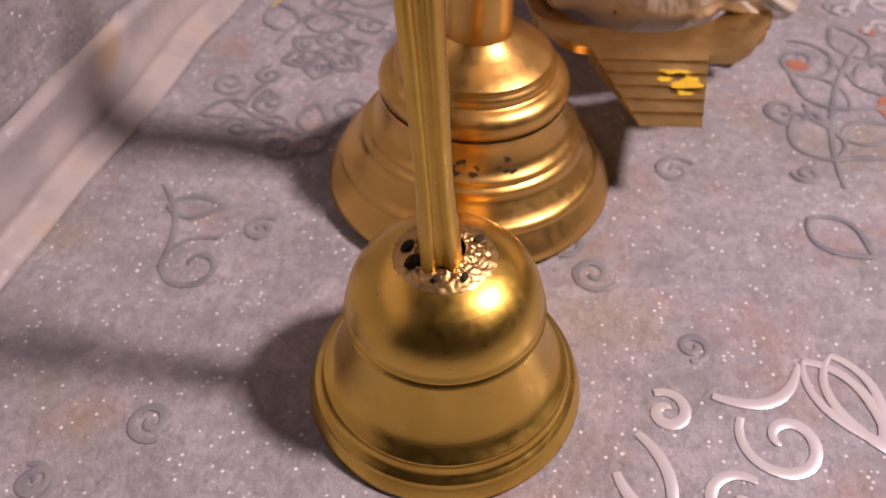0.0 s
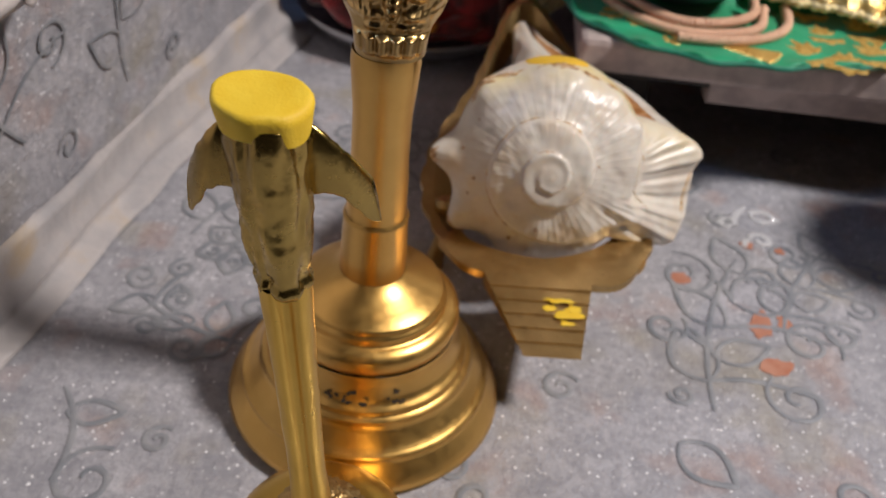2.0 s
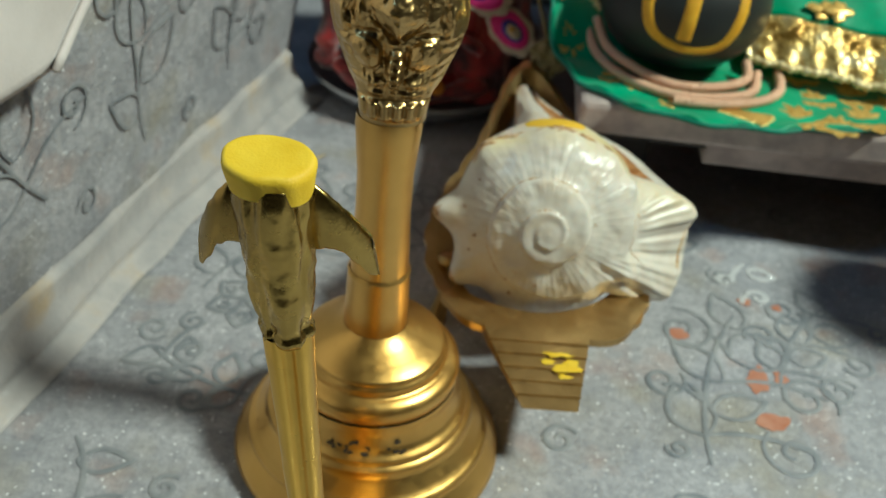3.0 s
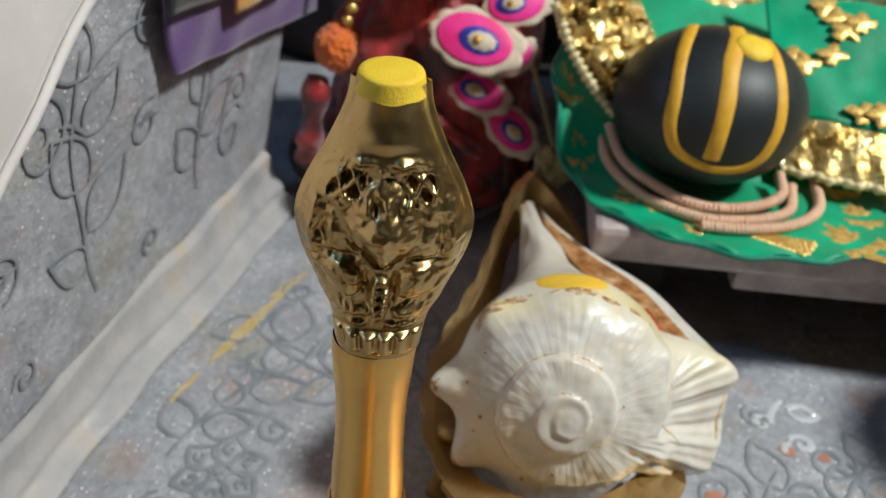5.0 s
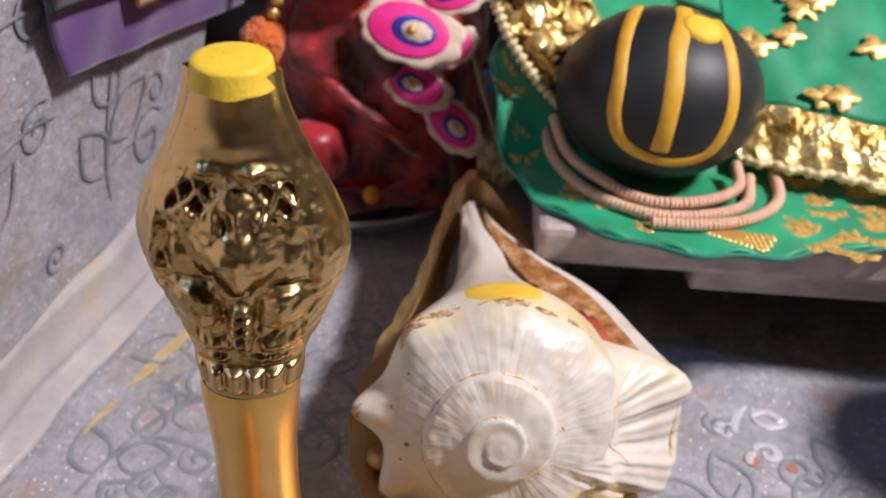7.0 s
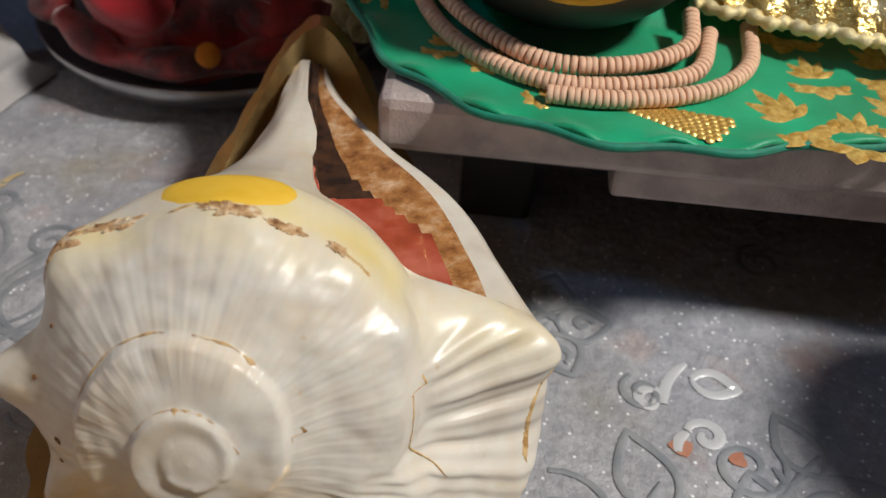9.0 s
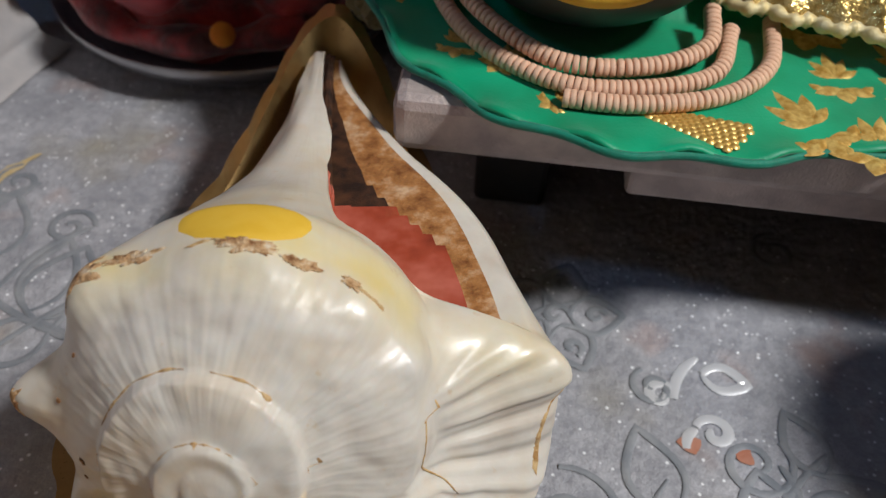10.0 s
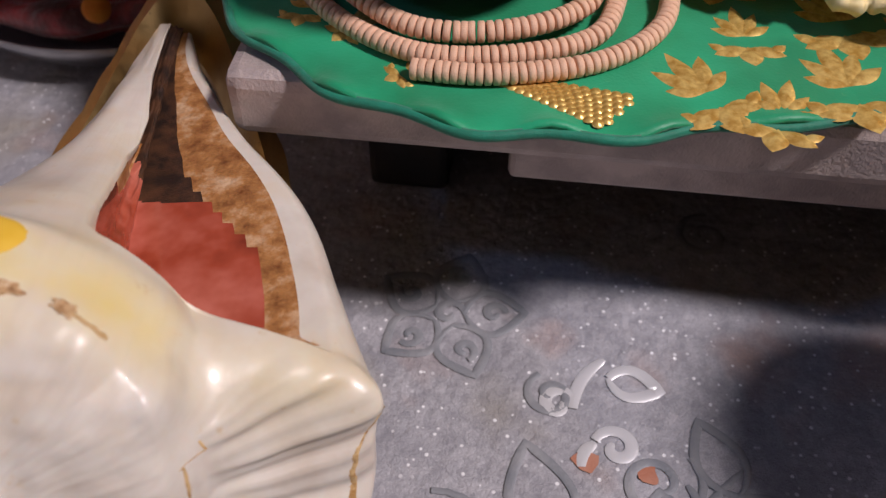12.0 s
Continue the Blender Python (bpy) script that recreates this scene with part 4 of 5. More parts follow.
def build_stand():
    stand = thing("conch_stand", "dull brass boat-shaped stand with scalloped rim and stepped front plate", "stand")
    outer = [(0.0745, 0.2490, 0.030), (0.064, 0.260, 0.030), (0.0535, 0.280, 0.031), (0.0520, 0.305, 0.033), (0.0590, 0.330, 0.036), (0.0700, 0.356, 0.041), (0.0775, 0.380, 0.048), (0.084, 0.398, 0.055), (0.0925, 0.404, 0.060),
             (0.101, 0.398, 0.056), (0.111, 0.380, 0.049), (0.122, 0.356, 0.041), (0.132, 0.330, 0.036), (0.136, 0.305, 0.033), (0.135, 0.280, 0.031), (0.130, 0.262, 0.030), (0.118, 0.2475, 0.030)]
    n = 220
    line = smooth_line(outer, n)
    mid = Vector((0.094, 0.315, 0.028))
    sections = []
    for i, p in enumerate(line):
        inward = (mid - p)
        inward.z = 0
        inward.normalize()
        wave = 0.0016 * abs(math.sin(math.pi * i / n * 26)) if 8 < i < n - 8 else 0
        o = p - inward * wave
        b = p + inward * 0.0125
        depth = 0.004 + 0.010 * step(0.33, 0.39, p.y)
        sections.append([o + Vector((0, 0, 0.0012)), o + Vector((0, 0, -0.0008)) , p + inward * 0.005 + Vector((0, 0, -0.004)), b + Vector((0, 0, -depth - 0.003)), b + Vector((0, 0, -depth)), p + inward * 0.004 + Vector((0, 0, 0.0002))])
    verts = [v for s in sections for v in s]
    m = 6
    faces = [(i * m + k, i * m + (k + 1) % m, (i + 1) * m + (k + 1) % m, (i + 1) * m + k) for i in range(n - 1) for k in range(m)]
    faces += [tuple(range(m))[::-1], tuple((n - 1) * m + k for k in range(m))]
    part("rim", mesh_of("rim", verts, faces, smooth=False), BRASS_DULL, stand, "scalloped brass rim")
    # front arc that carries the plate
    inner = smooth_line([(0.064, 0.272, 0.0305), (0.072, 0.264, 0.0305), (0.092, 0.2585, 0.0305), (0.110, 0.264, 0.0305), (0.124, 0.276, 0.0305)], 40)
    front = smooth_line([(0.058, 0.264, 0.0305), (0.070, 0.2505, 0.0305), (0.094, 0.2490, 0.0305), (0.119, 0.2475, 0.0305), (0.134, 0.268, 0.0305)], 40)
    verts, faces = [], []
    for p, q in zip(inner, front):
        verts += [p + Vector((0, 0, 0.0012)), q + Vector((0, 0, 0.0012)), q - Vector((0, 0, 0.0018)), p - Vector((0, 0, 0.0018))]
    for i in range(39):
        for k in range(4):
            faces.append((4 * i + k, 4 * i + (k + 1) % 4, 4 * i + 4 + (k + 1) % 4, 4 * i + 4 + k))
    faces += [(3, 2, 1, 0), (156, 157, 158, 159)]
    part("front_arc", mesh_of("front_arc", verts, faces, smooth=False), BRASS_DULL, stand)
    # stepped trapezoid plate
    steps = 6
    for k in range(steps):
        y1, y2 = 0.2490 - 0.0320 * k / steps, 0.2490 - 0.0320 * (k + 1) / steps
        def edge(y):
            t = (0.2490 - y) / 0.032
            return 0.0735 + 0.0125 * t, 0.1105 - 0.0065 * t
        z = 0.0318 - 0.0009 * k
        (a, b), (c, d) = edge(y1), edge(y2)
        vs = [(a, y1 + 0.0006, z), (b, y1 + 0.0006, z), (d, y2, z - 0.0002), (c, y2, z - 0.0002), (a, y1 + 0.0006, 0.0268), (b, y1 + 0.0006, 0.0268), (d, y2, 0.0268), (c, y2, 0.0268)]
        fs = [(3, 2, 1, 0), (4, 5, 6, 7), (0, 1, 5, 4), (1, 2, 6, 5), (2, 3, 7, 6), (3, 0, 4, 7)]
        part("plate_step", mesh_of("plate_step", vs, fs, smooth=False), BRASS_DULL, stand)
    # legs down to the sheet
    for x, y in ((0.060, 0.285), (0.128, 0.290), (0.078, 0.372), (0.108, 0.372)):
        part("leg", tube("leg", smooth_line([(x, y, 0.033), (x, y, 0.018), (x + (x - 0.094) * 0.08, y, 0.0015)], 12), lambda s: 0.004 - 0.0012 * math.sin(3.14 * s)), BRASS_DULL, stand)
    rng = random.Random(2)
    for x, y, sx, sy in ((0.0985, 0.2385, 0.0055, 0.0014), (0.1010, 0.2330, 0.0052, 0.0024), (0.0950, 0.2358, 0.0030, 0.0016), (0.1030, 0.2360, 0.0030, 0.0022), (0.1005, 0.2300, 0.0028, 0.0016)):
        n = 18
        z = 0.0318 - 0.0009 * int((0.2490 - y) / 0.032 * 6) + 0.0002
        vs = [(x, y, z + 0.0003)] + [(x + sx * rng.uniform(0.6, 1.1) * math.cos(6.283 * k / n), y + sy * rng.uniform(0.5, 1.2) * math.sin(6.283 * k / n), z - 0.0001) for k in range(n)]
        part("paste_smear", mesh_of("paste_smear", vs, [(0, 1 + k, 1 + (k + 1) % n) for k in range(n)]), PASTE, stand, "smear of yellow turmeric paste")


# ---- low table with the black ball ----
TABLE = Matrix.Translation((0.1115, 0.3585, 0.0)) @ Matrix.Rotation(radians(-4.6), 4, "Z")


def build_table():
    table = thing("low_table", "low wooden shrine table wrapped in silvery cloth", "table", TABLE)
    wrapm = cloth("silver_wrap", (0.60, 0.50, 0.46), (0.40, 0.33, 0.31), 110, 0.45, 0.25, 0.2, 0.5)
    me = box("tabletop", (0.42, 0.28, 0.0155), 0.003)
    part("tabletop", me, wrapm, table, "slab wrapped in crinkled silver cloth", pose(0.21, 0.14, 0.0580))
    # black plate added below the slab to swallow light bounced off the sheet
    part("shade_plate", box("shade_plate", (0.408, 0.268, 0.004), 0.001), SHADE_WOOD, table, "black plate added under the slab to stop bounce light", pose(0.21, 0.141, 0.0478))
    part("apron", box("apron", (0.34, 0.012, 0.011), 0.0015), wrapm, table, "recessed silver rail", pose(0.228, 0.0125, 0.0440))
    for x, y in ((0.03, 0.05), (0.39, 0.03), (0.03, 0.25), (0.39, 0.25)):
        part("leg", box("leg", (0.022, 0.022, 0.05), 0.002), SHADE_WOOD, table, "dark wooden leg", pose(x, y, 0.0253))
    # black panel added behind the legs, deepening the shade there
    part("shade_panel", box("shade_panel", (0.40, 0.008, 0.048), 0.001), SHADE_WOOD, table, "black panel added under the slab to keep the shade deep", pose(0.21, 0.15, 0.0260))


def green_material():
    m = Nodes("green_brocade", (0.0, 0.28, 0.14), 0.5, 0.0, Sheen_Weight=0.3)
    base = m.ramp(m.noise(50, 3), [(0.35, (0.0, 0.25, 0.10)), (0.65, (0.004, 0.38, 0.17))])
    m.to(base, "Base Color")
    m.bump(m.noise(1500, 2), 0.2, 0.0004)
    return m.mat


def gold_material():
    m = Nodes("gold_zari", (0.75, 0.50, 0.15), 0.35, 0.45)
    m.to(m.ramp(m.noise(500, 3), [(0.35, (0.58, 0.32, 0.06)), (0.65, (0.90, 0.64, 0.20))]), "Base Color")
    m.bump(m.cells(1200).outputs["Color"], 0.8, 0.0008)
    return m.mat


GREEN, GOLD = green_material(), gold_material()
BALL = Vector((0.156, 0.398, 0.0992))
BALL_SIZE = Vector((0.0370, 0.0340, 0.0298))  # an oblate river stone


def hem_radius(a):
    return 0.078 + 0.004 * bumpy(math.cos(a), math.sin(a), 1.5, 3)


def cloth_z(x, y):
    """Height of the green cloth: flat on the table, rising behind the ball."""
    rise = max(0.0, y - 0.392)
    lift = max(0.0, 0.125 - x) * step(0.37, 0.42, y)
    return 0.0672 + 0.55 * rise + 0.45 * lift + 0.0007 * bumpy(x, y, 60)


def build_cloth():
    spread = thing("deity_cloth", "green brocade cloth with gold woven flowers under the ball", "cloth")
    cx, cy = 0.176, 0.418

    def hem(a):
        x, y = math.cos(a), math.sin(a)
        r = 0.0775
        # the skirt runs out wide to the right along the table's edge
        if x > 0:
            r += 0.10 * x ** 2 * (1 if y > 0 else (1 - min(1, -y)) ** 0.8)
        return r + 0.0012 * math.sin(a * 17)

    def f(u, v):
        a = 2 * math.pi * u
        r = hem(a) * v
        x, y = cx + r * math.cos(a), cy + r * math.sin(a)
        z = cloth_z(x, y) + 0.0016 * step(0.93, 1.0, v) * math.sin(a * 23)
        return x, y, max(z, 0.0668)
    ob = part("skirt", mesh_of("skirt", *grid(200, 40, f, wrap_u=True)), GREEN, spread)
    s = ob.modifiers.new("thickness", "SOLIDIFY")
    s.thickness = 0.0012
    # corded hem
    line = [Vector((cx + hem(a) * math.cos(a), cy + hem(a) * math.sin(a), max(0.0668, cloth_z(cx + hem(a) * math.cos(a), cy + hem(a) * math.sin(a))) + 0.0004)) for a in [2 * math.pi * k / 260 for k in range(261)]]
    part("hem", tube("hem", line, 0.0011, 6), cloth("hem_cord", (0.0, 0.16, 0.09), (0.0, 0.24, 0.14), 300, 0.6), spread, "dark green corded hem")
    # gold woven flowers
    rng = random.Random(5)

    def lay(x, y, h):
        return x, y, max(0.0668, cloth_z(x, y)) + 0.0014 + h

    def motif(x, y, s, turn):
        vs, fs = [], []
        def petal(px, py, length, ang, fat):
            k, n = len(vs), 14
            vs.append(lay(px + 0.5 * length * math.cos(ang), py + 0.5 * length * math.sin(ang), 0.0005))
            for i in range(n):
                t = i / n * 2
                q, side = (t, 1) if t <= 1 else (2 - t, -1)
                a, b = length * q, side * length * fat * math.sin(math.pi * q)
                vs.append(lay(px + a * math.cos(ang) - b * math.sin(ang), py + a * math.sin(ang) + b * math.cos(ang), -0.0002))
            fs.extend((k, k + 1 + i, k + 1 + (i + 1) % n) for i in range(n))
        # a spray of pointed leaves over a curled pair, with a bud at the foot
        for k, (ang, length, fat) in enumerate(((-1.05, 0.75, 0.20), (-0.45, 1.05, 0.17), (0.05, 1.25, 0.15), (0.60, 1.0, 0.18), (1.15, 0.7, 0.22))):
            petal(x + 0.12 * s * math.cos(turn), y + 0.12 * s * math.sin(turn), s * length * rng.uniform(0.9, 1.1), turn + ang, fat)
        for side in (-1, 1):
            px, py = x - 0.35 * s * math.cos(turn), y - 0.35 * s * math.sin(turn)
            petal(px, py, s * 0.85, turn + side * 1.9, 0.26)
            petal(px + 0.5 * s * math.cos(turn + side * 1.9), py + 0.5 * s * math.sin(turn + side * 1.9), s * 0.5, turn + side * 0.9, 0.28)
        petal(x - 0.3 * s * math.cos(turn), y - 0.3 * s * math.sin(turn), s * 0.75, turn + math.pi, 0.36)
        part("gold_flower", mesh_of("gold_flower", vs, fs), GOLD, spread, "gold woven flower")
    for x, y, s, turn in ((0.2060, 0.3530, 0.0105, 2.0), (0.2180, 0.3470, 0.0090, 1.2), (0.2330, 0.3560, 0.0120, 1.7), (0.2160, 0.3720, 0.0090, 1.6), (0.236, 0.378, 0.012, 1.7), (0.215, 0.395, 0.011, 1.2),
                          (0.1370, 0.3720, 0.0060, 0.9), (0.1260, 0.3780, 0.0060, 1.4), (0.1090, 0.398, 0.0075, 1.9), (0.104, 0.420, 0.008, 1.7), (0.1490, 0.3580, 0.0050, 0.6), (0.252, 0.366, 0.013, 1.9),
                          (0.240, 0.42, 0.014, 1.2), (0.26, 0.40, 0.013, 1.8), (0.108, 0.445, 0.009, 1.4)):
        motif(x, y, s, turn)
    # three-cornered woven patch of small gold scales at the near edge
    a, b, c = Vector((0.163, 0.3585)), Vector((0.1925, 0.3515)), Vector((0.1860, 0.3430))
    scale = lathe("gold_scale", [(0.00125, 0), (0.0010, 0.0003), (0.0, 0.0005)], 8)
    scale.materials.append(GOLD)
    for i in range(15):
        for j in range(7):
            p = a.lerp(b.lerp(c, j / 6), (i + 0.5 * (j % 2)) / 15)
            if i > 2 or j % 3 == 0:
                part("gold_scale", scale, GOLD, spread, "", pose(p.x, p.y, max(0.0668, cloth_z(p.x, p.y)) + 0.0012, rng.uniform(-9, 9), rng.uniform(-9, 9), 0))


def on_stone(d, lift):
    """The place on the stone in the direction d, a little above its skin."""
    d = Vector(d).normalized()
    skin = Vector(a * b for a, b in zip(d, BALL_SIZE)) * (1 + 0.010 * noise.noise(d * 1.5))
    up = Vector(a / b for a, b in zip(d, BALL_SIZE)).normalized()
    return BALL + skin + up * lift


def build_ball():
    ball = thing("black_ball", "matt black stone ball with painted yellow forehead mark", "ball")
    black = Nodes("black_stone", (0.012, 0.013, 0.014), 0.5, 0.0)
    black.to(black.ramp(black.noise(40, 4), [(0.35, (0.009, 0.010, 0.011)), (0.7, (0.022, 0.026, 0.026))]), "Base Color")
    black.bump(black.noise(600, 3), 0.1, 0.0004)
    bm = bmesh.new()
    bmesh.ops.create_uvsphere(bm, u_segments=72, v_segments=48, radius=1.0)
    for f in bm.faces:
        f.smooth = True
    for v in bm.verts:
        v.co = on_stone(v.co, 0.0)
    part("stone", bm, black.mat, ball)
    paint = cloth("yellow_paint", (0.72, 0.36, 0.015), (0.80, 0.45, 0.03), 220, 0.55, 0, 0, 0.2)

    def stroke(name, dirs, wide, label):
        line = smooth_line([Vector(d).normalized() for d in dirs], 60)
        vs, fs = [], []
        for i, d in enumerate(line):
            d = d.normalized()
            t = (line[min(i + 1, 59)] - line[max(i - 1, 0)]).normalized()
            side = d.cross(t).normalized()
            w = wide * (1 + 0.12 * bumpy(i * 0.1, 0, 1.3))
            for s, h in ((-1, -0.0002), (-0.6, 0.0006), (0.6, 0.0006), (1, -0.0002)):
                q = (d + side * (w * s)).normalized()
                vs.append(on_stone(q, 0.0002 + h))
        fs = [(4 * i + k, 4 * i + k + 1, 4 * i + k + 5, 4 * i + k + 4) for i in range(59) for k in range(3)]
        part(name, mesh_of(name, vs, fs), paint, ball, label)
    stroke("mark", [(-0.28, 0.30, 0.91), (-0.42, -0.10, 0.90), (-0.56, -0.64, 0.52), (-0.58, -0.81, 0.08), (-0.45, -0.87, -0.20), (-0.08, -0.93, -0.36), (0.28, -0.92, -0.27), (0.43, -0.89, 0.11), (0.45, -0.60, 0.66), (0.38, -0.05, 0.93)], 0.070, "yellow U-shaped painted mark")
    stroke("mark_line", [(0.13, 0.15, 0.98), (0.05, -0.20, 0.98), (-0.06, -0.55, 0.83), (-0.12, -0.90, 0.41), (-0.16, -0.96, -0.20)], 0.082, "yellow middle line")
    d = Vector((0.20, -0.28, 0.94)).normalized()
    up = Vector(a / b for a, b in zip(d, BALL_SIZE)).normalized()
    part("mark_dot", lathe("mark_dot", [(0.0072, -0.0012), (0.0068, 0.0002), (0.0045, 0.0009), (0.0, 0.0012)], 32), PASTE, ball, "yellow round dot",
         Matrix.Translation(on_stone(d, 0.0004)) @ up.to_track_quat("Z", "Y").to_matrix().to_4x4())


def build_necklace():
    tan = cloth("wooden_bead", (0.74, 0.45, 0.29), (0.80, 0.53, 0.37), 260, 0.6, 0, 0, 0.3)
    bead = lathe("bead", [(0.0004, -0.0007), (0.0019, -0.00072), (0.00215, -0.0005), (0.00215, 0.0005), (0.0019, 0.00072), (0.0004, 0.0007)], 12)
    bead.materials.append(tan)
    strands = [[(0.117, 0.412, 0.079), (0.121, 0.392, 0.073), (0.132, 0.374, 0.0708), (0.150, 0.3615, 0.0705), (0.170, 0.3615, 0.0705), (0.186, 0.369, 0.0705), (0.192, 0.385, 0.072)],
               [(0.121, 0.410, 0.083), (0.125, 0.393, 0.0765), (0.135, 0.3775, 0.0745), (0.150, 0.3665, 0.0728), (0.169, 0.3665, 0.0728), (0.184, 0.375, 0.0735), (0.187, 0.388, 0.076)],
               [(0.149, 0.3565, 0.0702), (0.166, 0.3555, 0.0702), (0.186, 0.3605, 0.0702), (0.199, 0.3725, 0.0705), (0.203, 0.390, 0.072)]]
    for points in strands:
        chain = thing("bead_necklace", "necklace strand of small tan wooden disc beads", "necklace", group="strands round the ball")
        fine = smooth_line(points, 400)
        run, last = 0.0, fine[0]
        for i in range(1, 399):
            run += (fine[i] - last).length
            last = fine[i]
            if run >= 0.00150:
                run = 0.0
                way = (fine[i + 1] - fine[i - 1]).normalized()
                part("bead", bead, tan, chain, "", Matrix.Translation(fine[i]) @ (way + Vector((random.uniform(-0.08, 0.08), random.uniform(-0.08, 0.08), random.uniform(-0.08, 0.08)))).to_track_quat("Z", "Y").to_matrix().to_4x4())


def build_gold_robe():
    """Crumpled gold and green cloth behind and beside the ball."""
    robe = thing("gold_robe", "crumpled gold sequin cloth with green folds behind the ball", "cloth")
    gold = Nodes("gold_sequin_cloth", (0.8, 0.58, 0.2), 0.25, 0.7)
    gold.to(gold.ramp(gold.noise(130, 4), [(0.35, (0.35, 0.20, 0.04)), (0.5, (0.85, 0.60, 0.20)), (0.72, (0.95, 0.82, 0.48))]), "Base Color")
    gold.bump(gold.cells(420).outputs["Color"], 1.0, 0.002)
    gold.bump(gold.noise(160, 4), 0.8, 0.003)

    def back(u, v):
        x = 0.108 + 0.20 * u
        z = 0.078 + 0.072 * v
        y = 0.462 - 0.03 * math.exp(-((x - 0.105) / 0.02) ** 2) * (1 - v) - 0.05 * step(0.20, 0.30, x) + 0.030 * v
        y += 0.008 * bumpy(x, z, 40) + 0.004 * bumpy(x, z, 110, 2)
        return x, y, z
    ob = part("back_fold", mesh_of("back_fold", *grid(120, 90, back)), gold.mat, robe)
    m = ob.modifiers.new("thickness", "SOLIDIFY")
    m.thickness = 0.002

    lace = cloth("cream_lace", (0.72, 0.58, 0.26), (0.80, 0.70, 0.42), 500, 0.5, 0.3)
    edge = smooth_line([(0.0930, 0.416, 0.1300), (0.0957, 0.415, 0.1252), (0.1018, 0.413, 0.1128), (0.1114, 0.411, 0.0998), (0.1222, 0.410, 0.0878)], 90)

    def collar(u, v):
        # crumpled gold front that runs down beside the ball, its lace edge outermost
        p = edge[min(89, int(u * 89))]
        return p.x + 0.034 * v + 0.002 * bumpy(u * 5, v, 3), p.y + 0.030 * v - 0.010 * math.sin(v * 3.1) + 0.006 * bumpy(u * 3, v * 2, 3) + 0.003 * bumpy(u * 9, v * 7, 2), p.z + 0.004 * v + 0.004 * bumpy(u * 4, v * 3, 2, 5)
    ob = part("gold_front", mesh_of("gold_front", *grid(90, 60, collar)), gold.mat, robe, "crumpled gold front beside the ball")
    m = ob.modifiers.new("thickness", "SOLIDIFY")
    m.thickness = 0.0015
    part("lace_edge", tube("lace_edge", [p + Vector((0, -0.0015, 0)) for p in edge], lambda q: 0.0019 + 0.0007 * math.sin(q * 120), 7), lace, robe, "cream and gold lace trim")

    def lapel(u, v):
        # the upper layer's lace edge sweeping right over the green skirt
        x = 0.188 + 0.14 * u
        y = 0.392 - 0.052 * u + 0.07 * v + 0.0012 * math.sin(u * 90) * (1 - v) ** 8
        z = 0.0765 + 0.012 * u * 0 + 0.05 * v ** 0.8 + 0.002 * bumpy(x, y, 70)
        return x, y, z
    for name, v0, v1, mat, label in (("lace_band", 0.0, 0.24, gold.mat, "gold lace band over the green skirt"), ("green_lapel", 0.24, 1.0, GREEN, "green upper layer of the robe")):
        ob = part(name, mesh_of(name, *grid(120, 24, lambda u, v: lapel(u, v0 + (v1 - v0) * v))), mat, robe, label)
        m = ob.modifiers.new("thickness", "SOLIDIFY")
        m.thickness = 0.0015
    rng = random.Random(21)
    for k in range(26):
        u, v = rng.uniform(0.05, 0.98), rng.uniform(0.30, 0.98)
        me = lathe("gold_sprig", [(0.0070, -0.0004), (0.0055, 0.0002), (0.0, 0.0003)], 40)
        for vert in me.vertices:
            a = math.atan2(vert.co.y, vert.co.x)
            lobe = (0.55 + 0.45 * abs(math.sin(2.0 * a + k))) * (1 + 0.35 * noise.noise(Vector((math.cos(a) * 2, math.sin(a) * 2, k))))
            vert.co.x *= lobe
            vert.co.y *= lobe * 0.8
        part("gold_sprig", me, GOLD, robe, "", Matrix.Translation(Vector(lapel(u, v)) + Vector((0, -0.0009, 0.0011))) @ Matrix.Rotation(radians(33), 4, "X"))
    line = [Vector(lapel(k / 140, 0)) for k in range(141)]
    part("lace_edge", tube("lace_edge", line, lambda s: 0.0017 + 0.0005 * math.sin(s * 260), 7), lace, robe, "cream and gold lace trim")


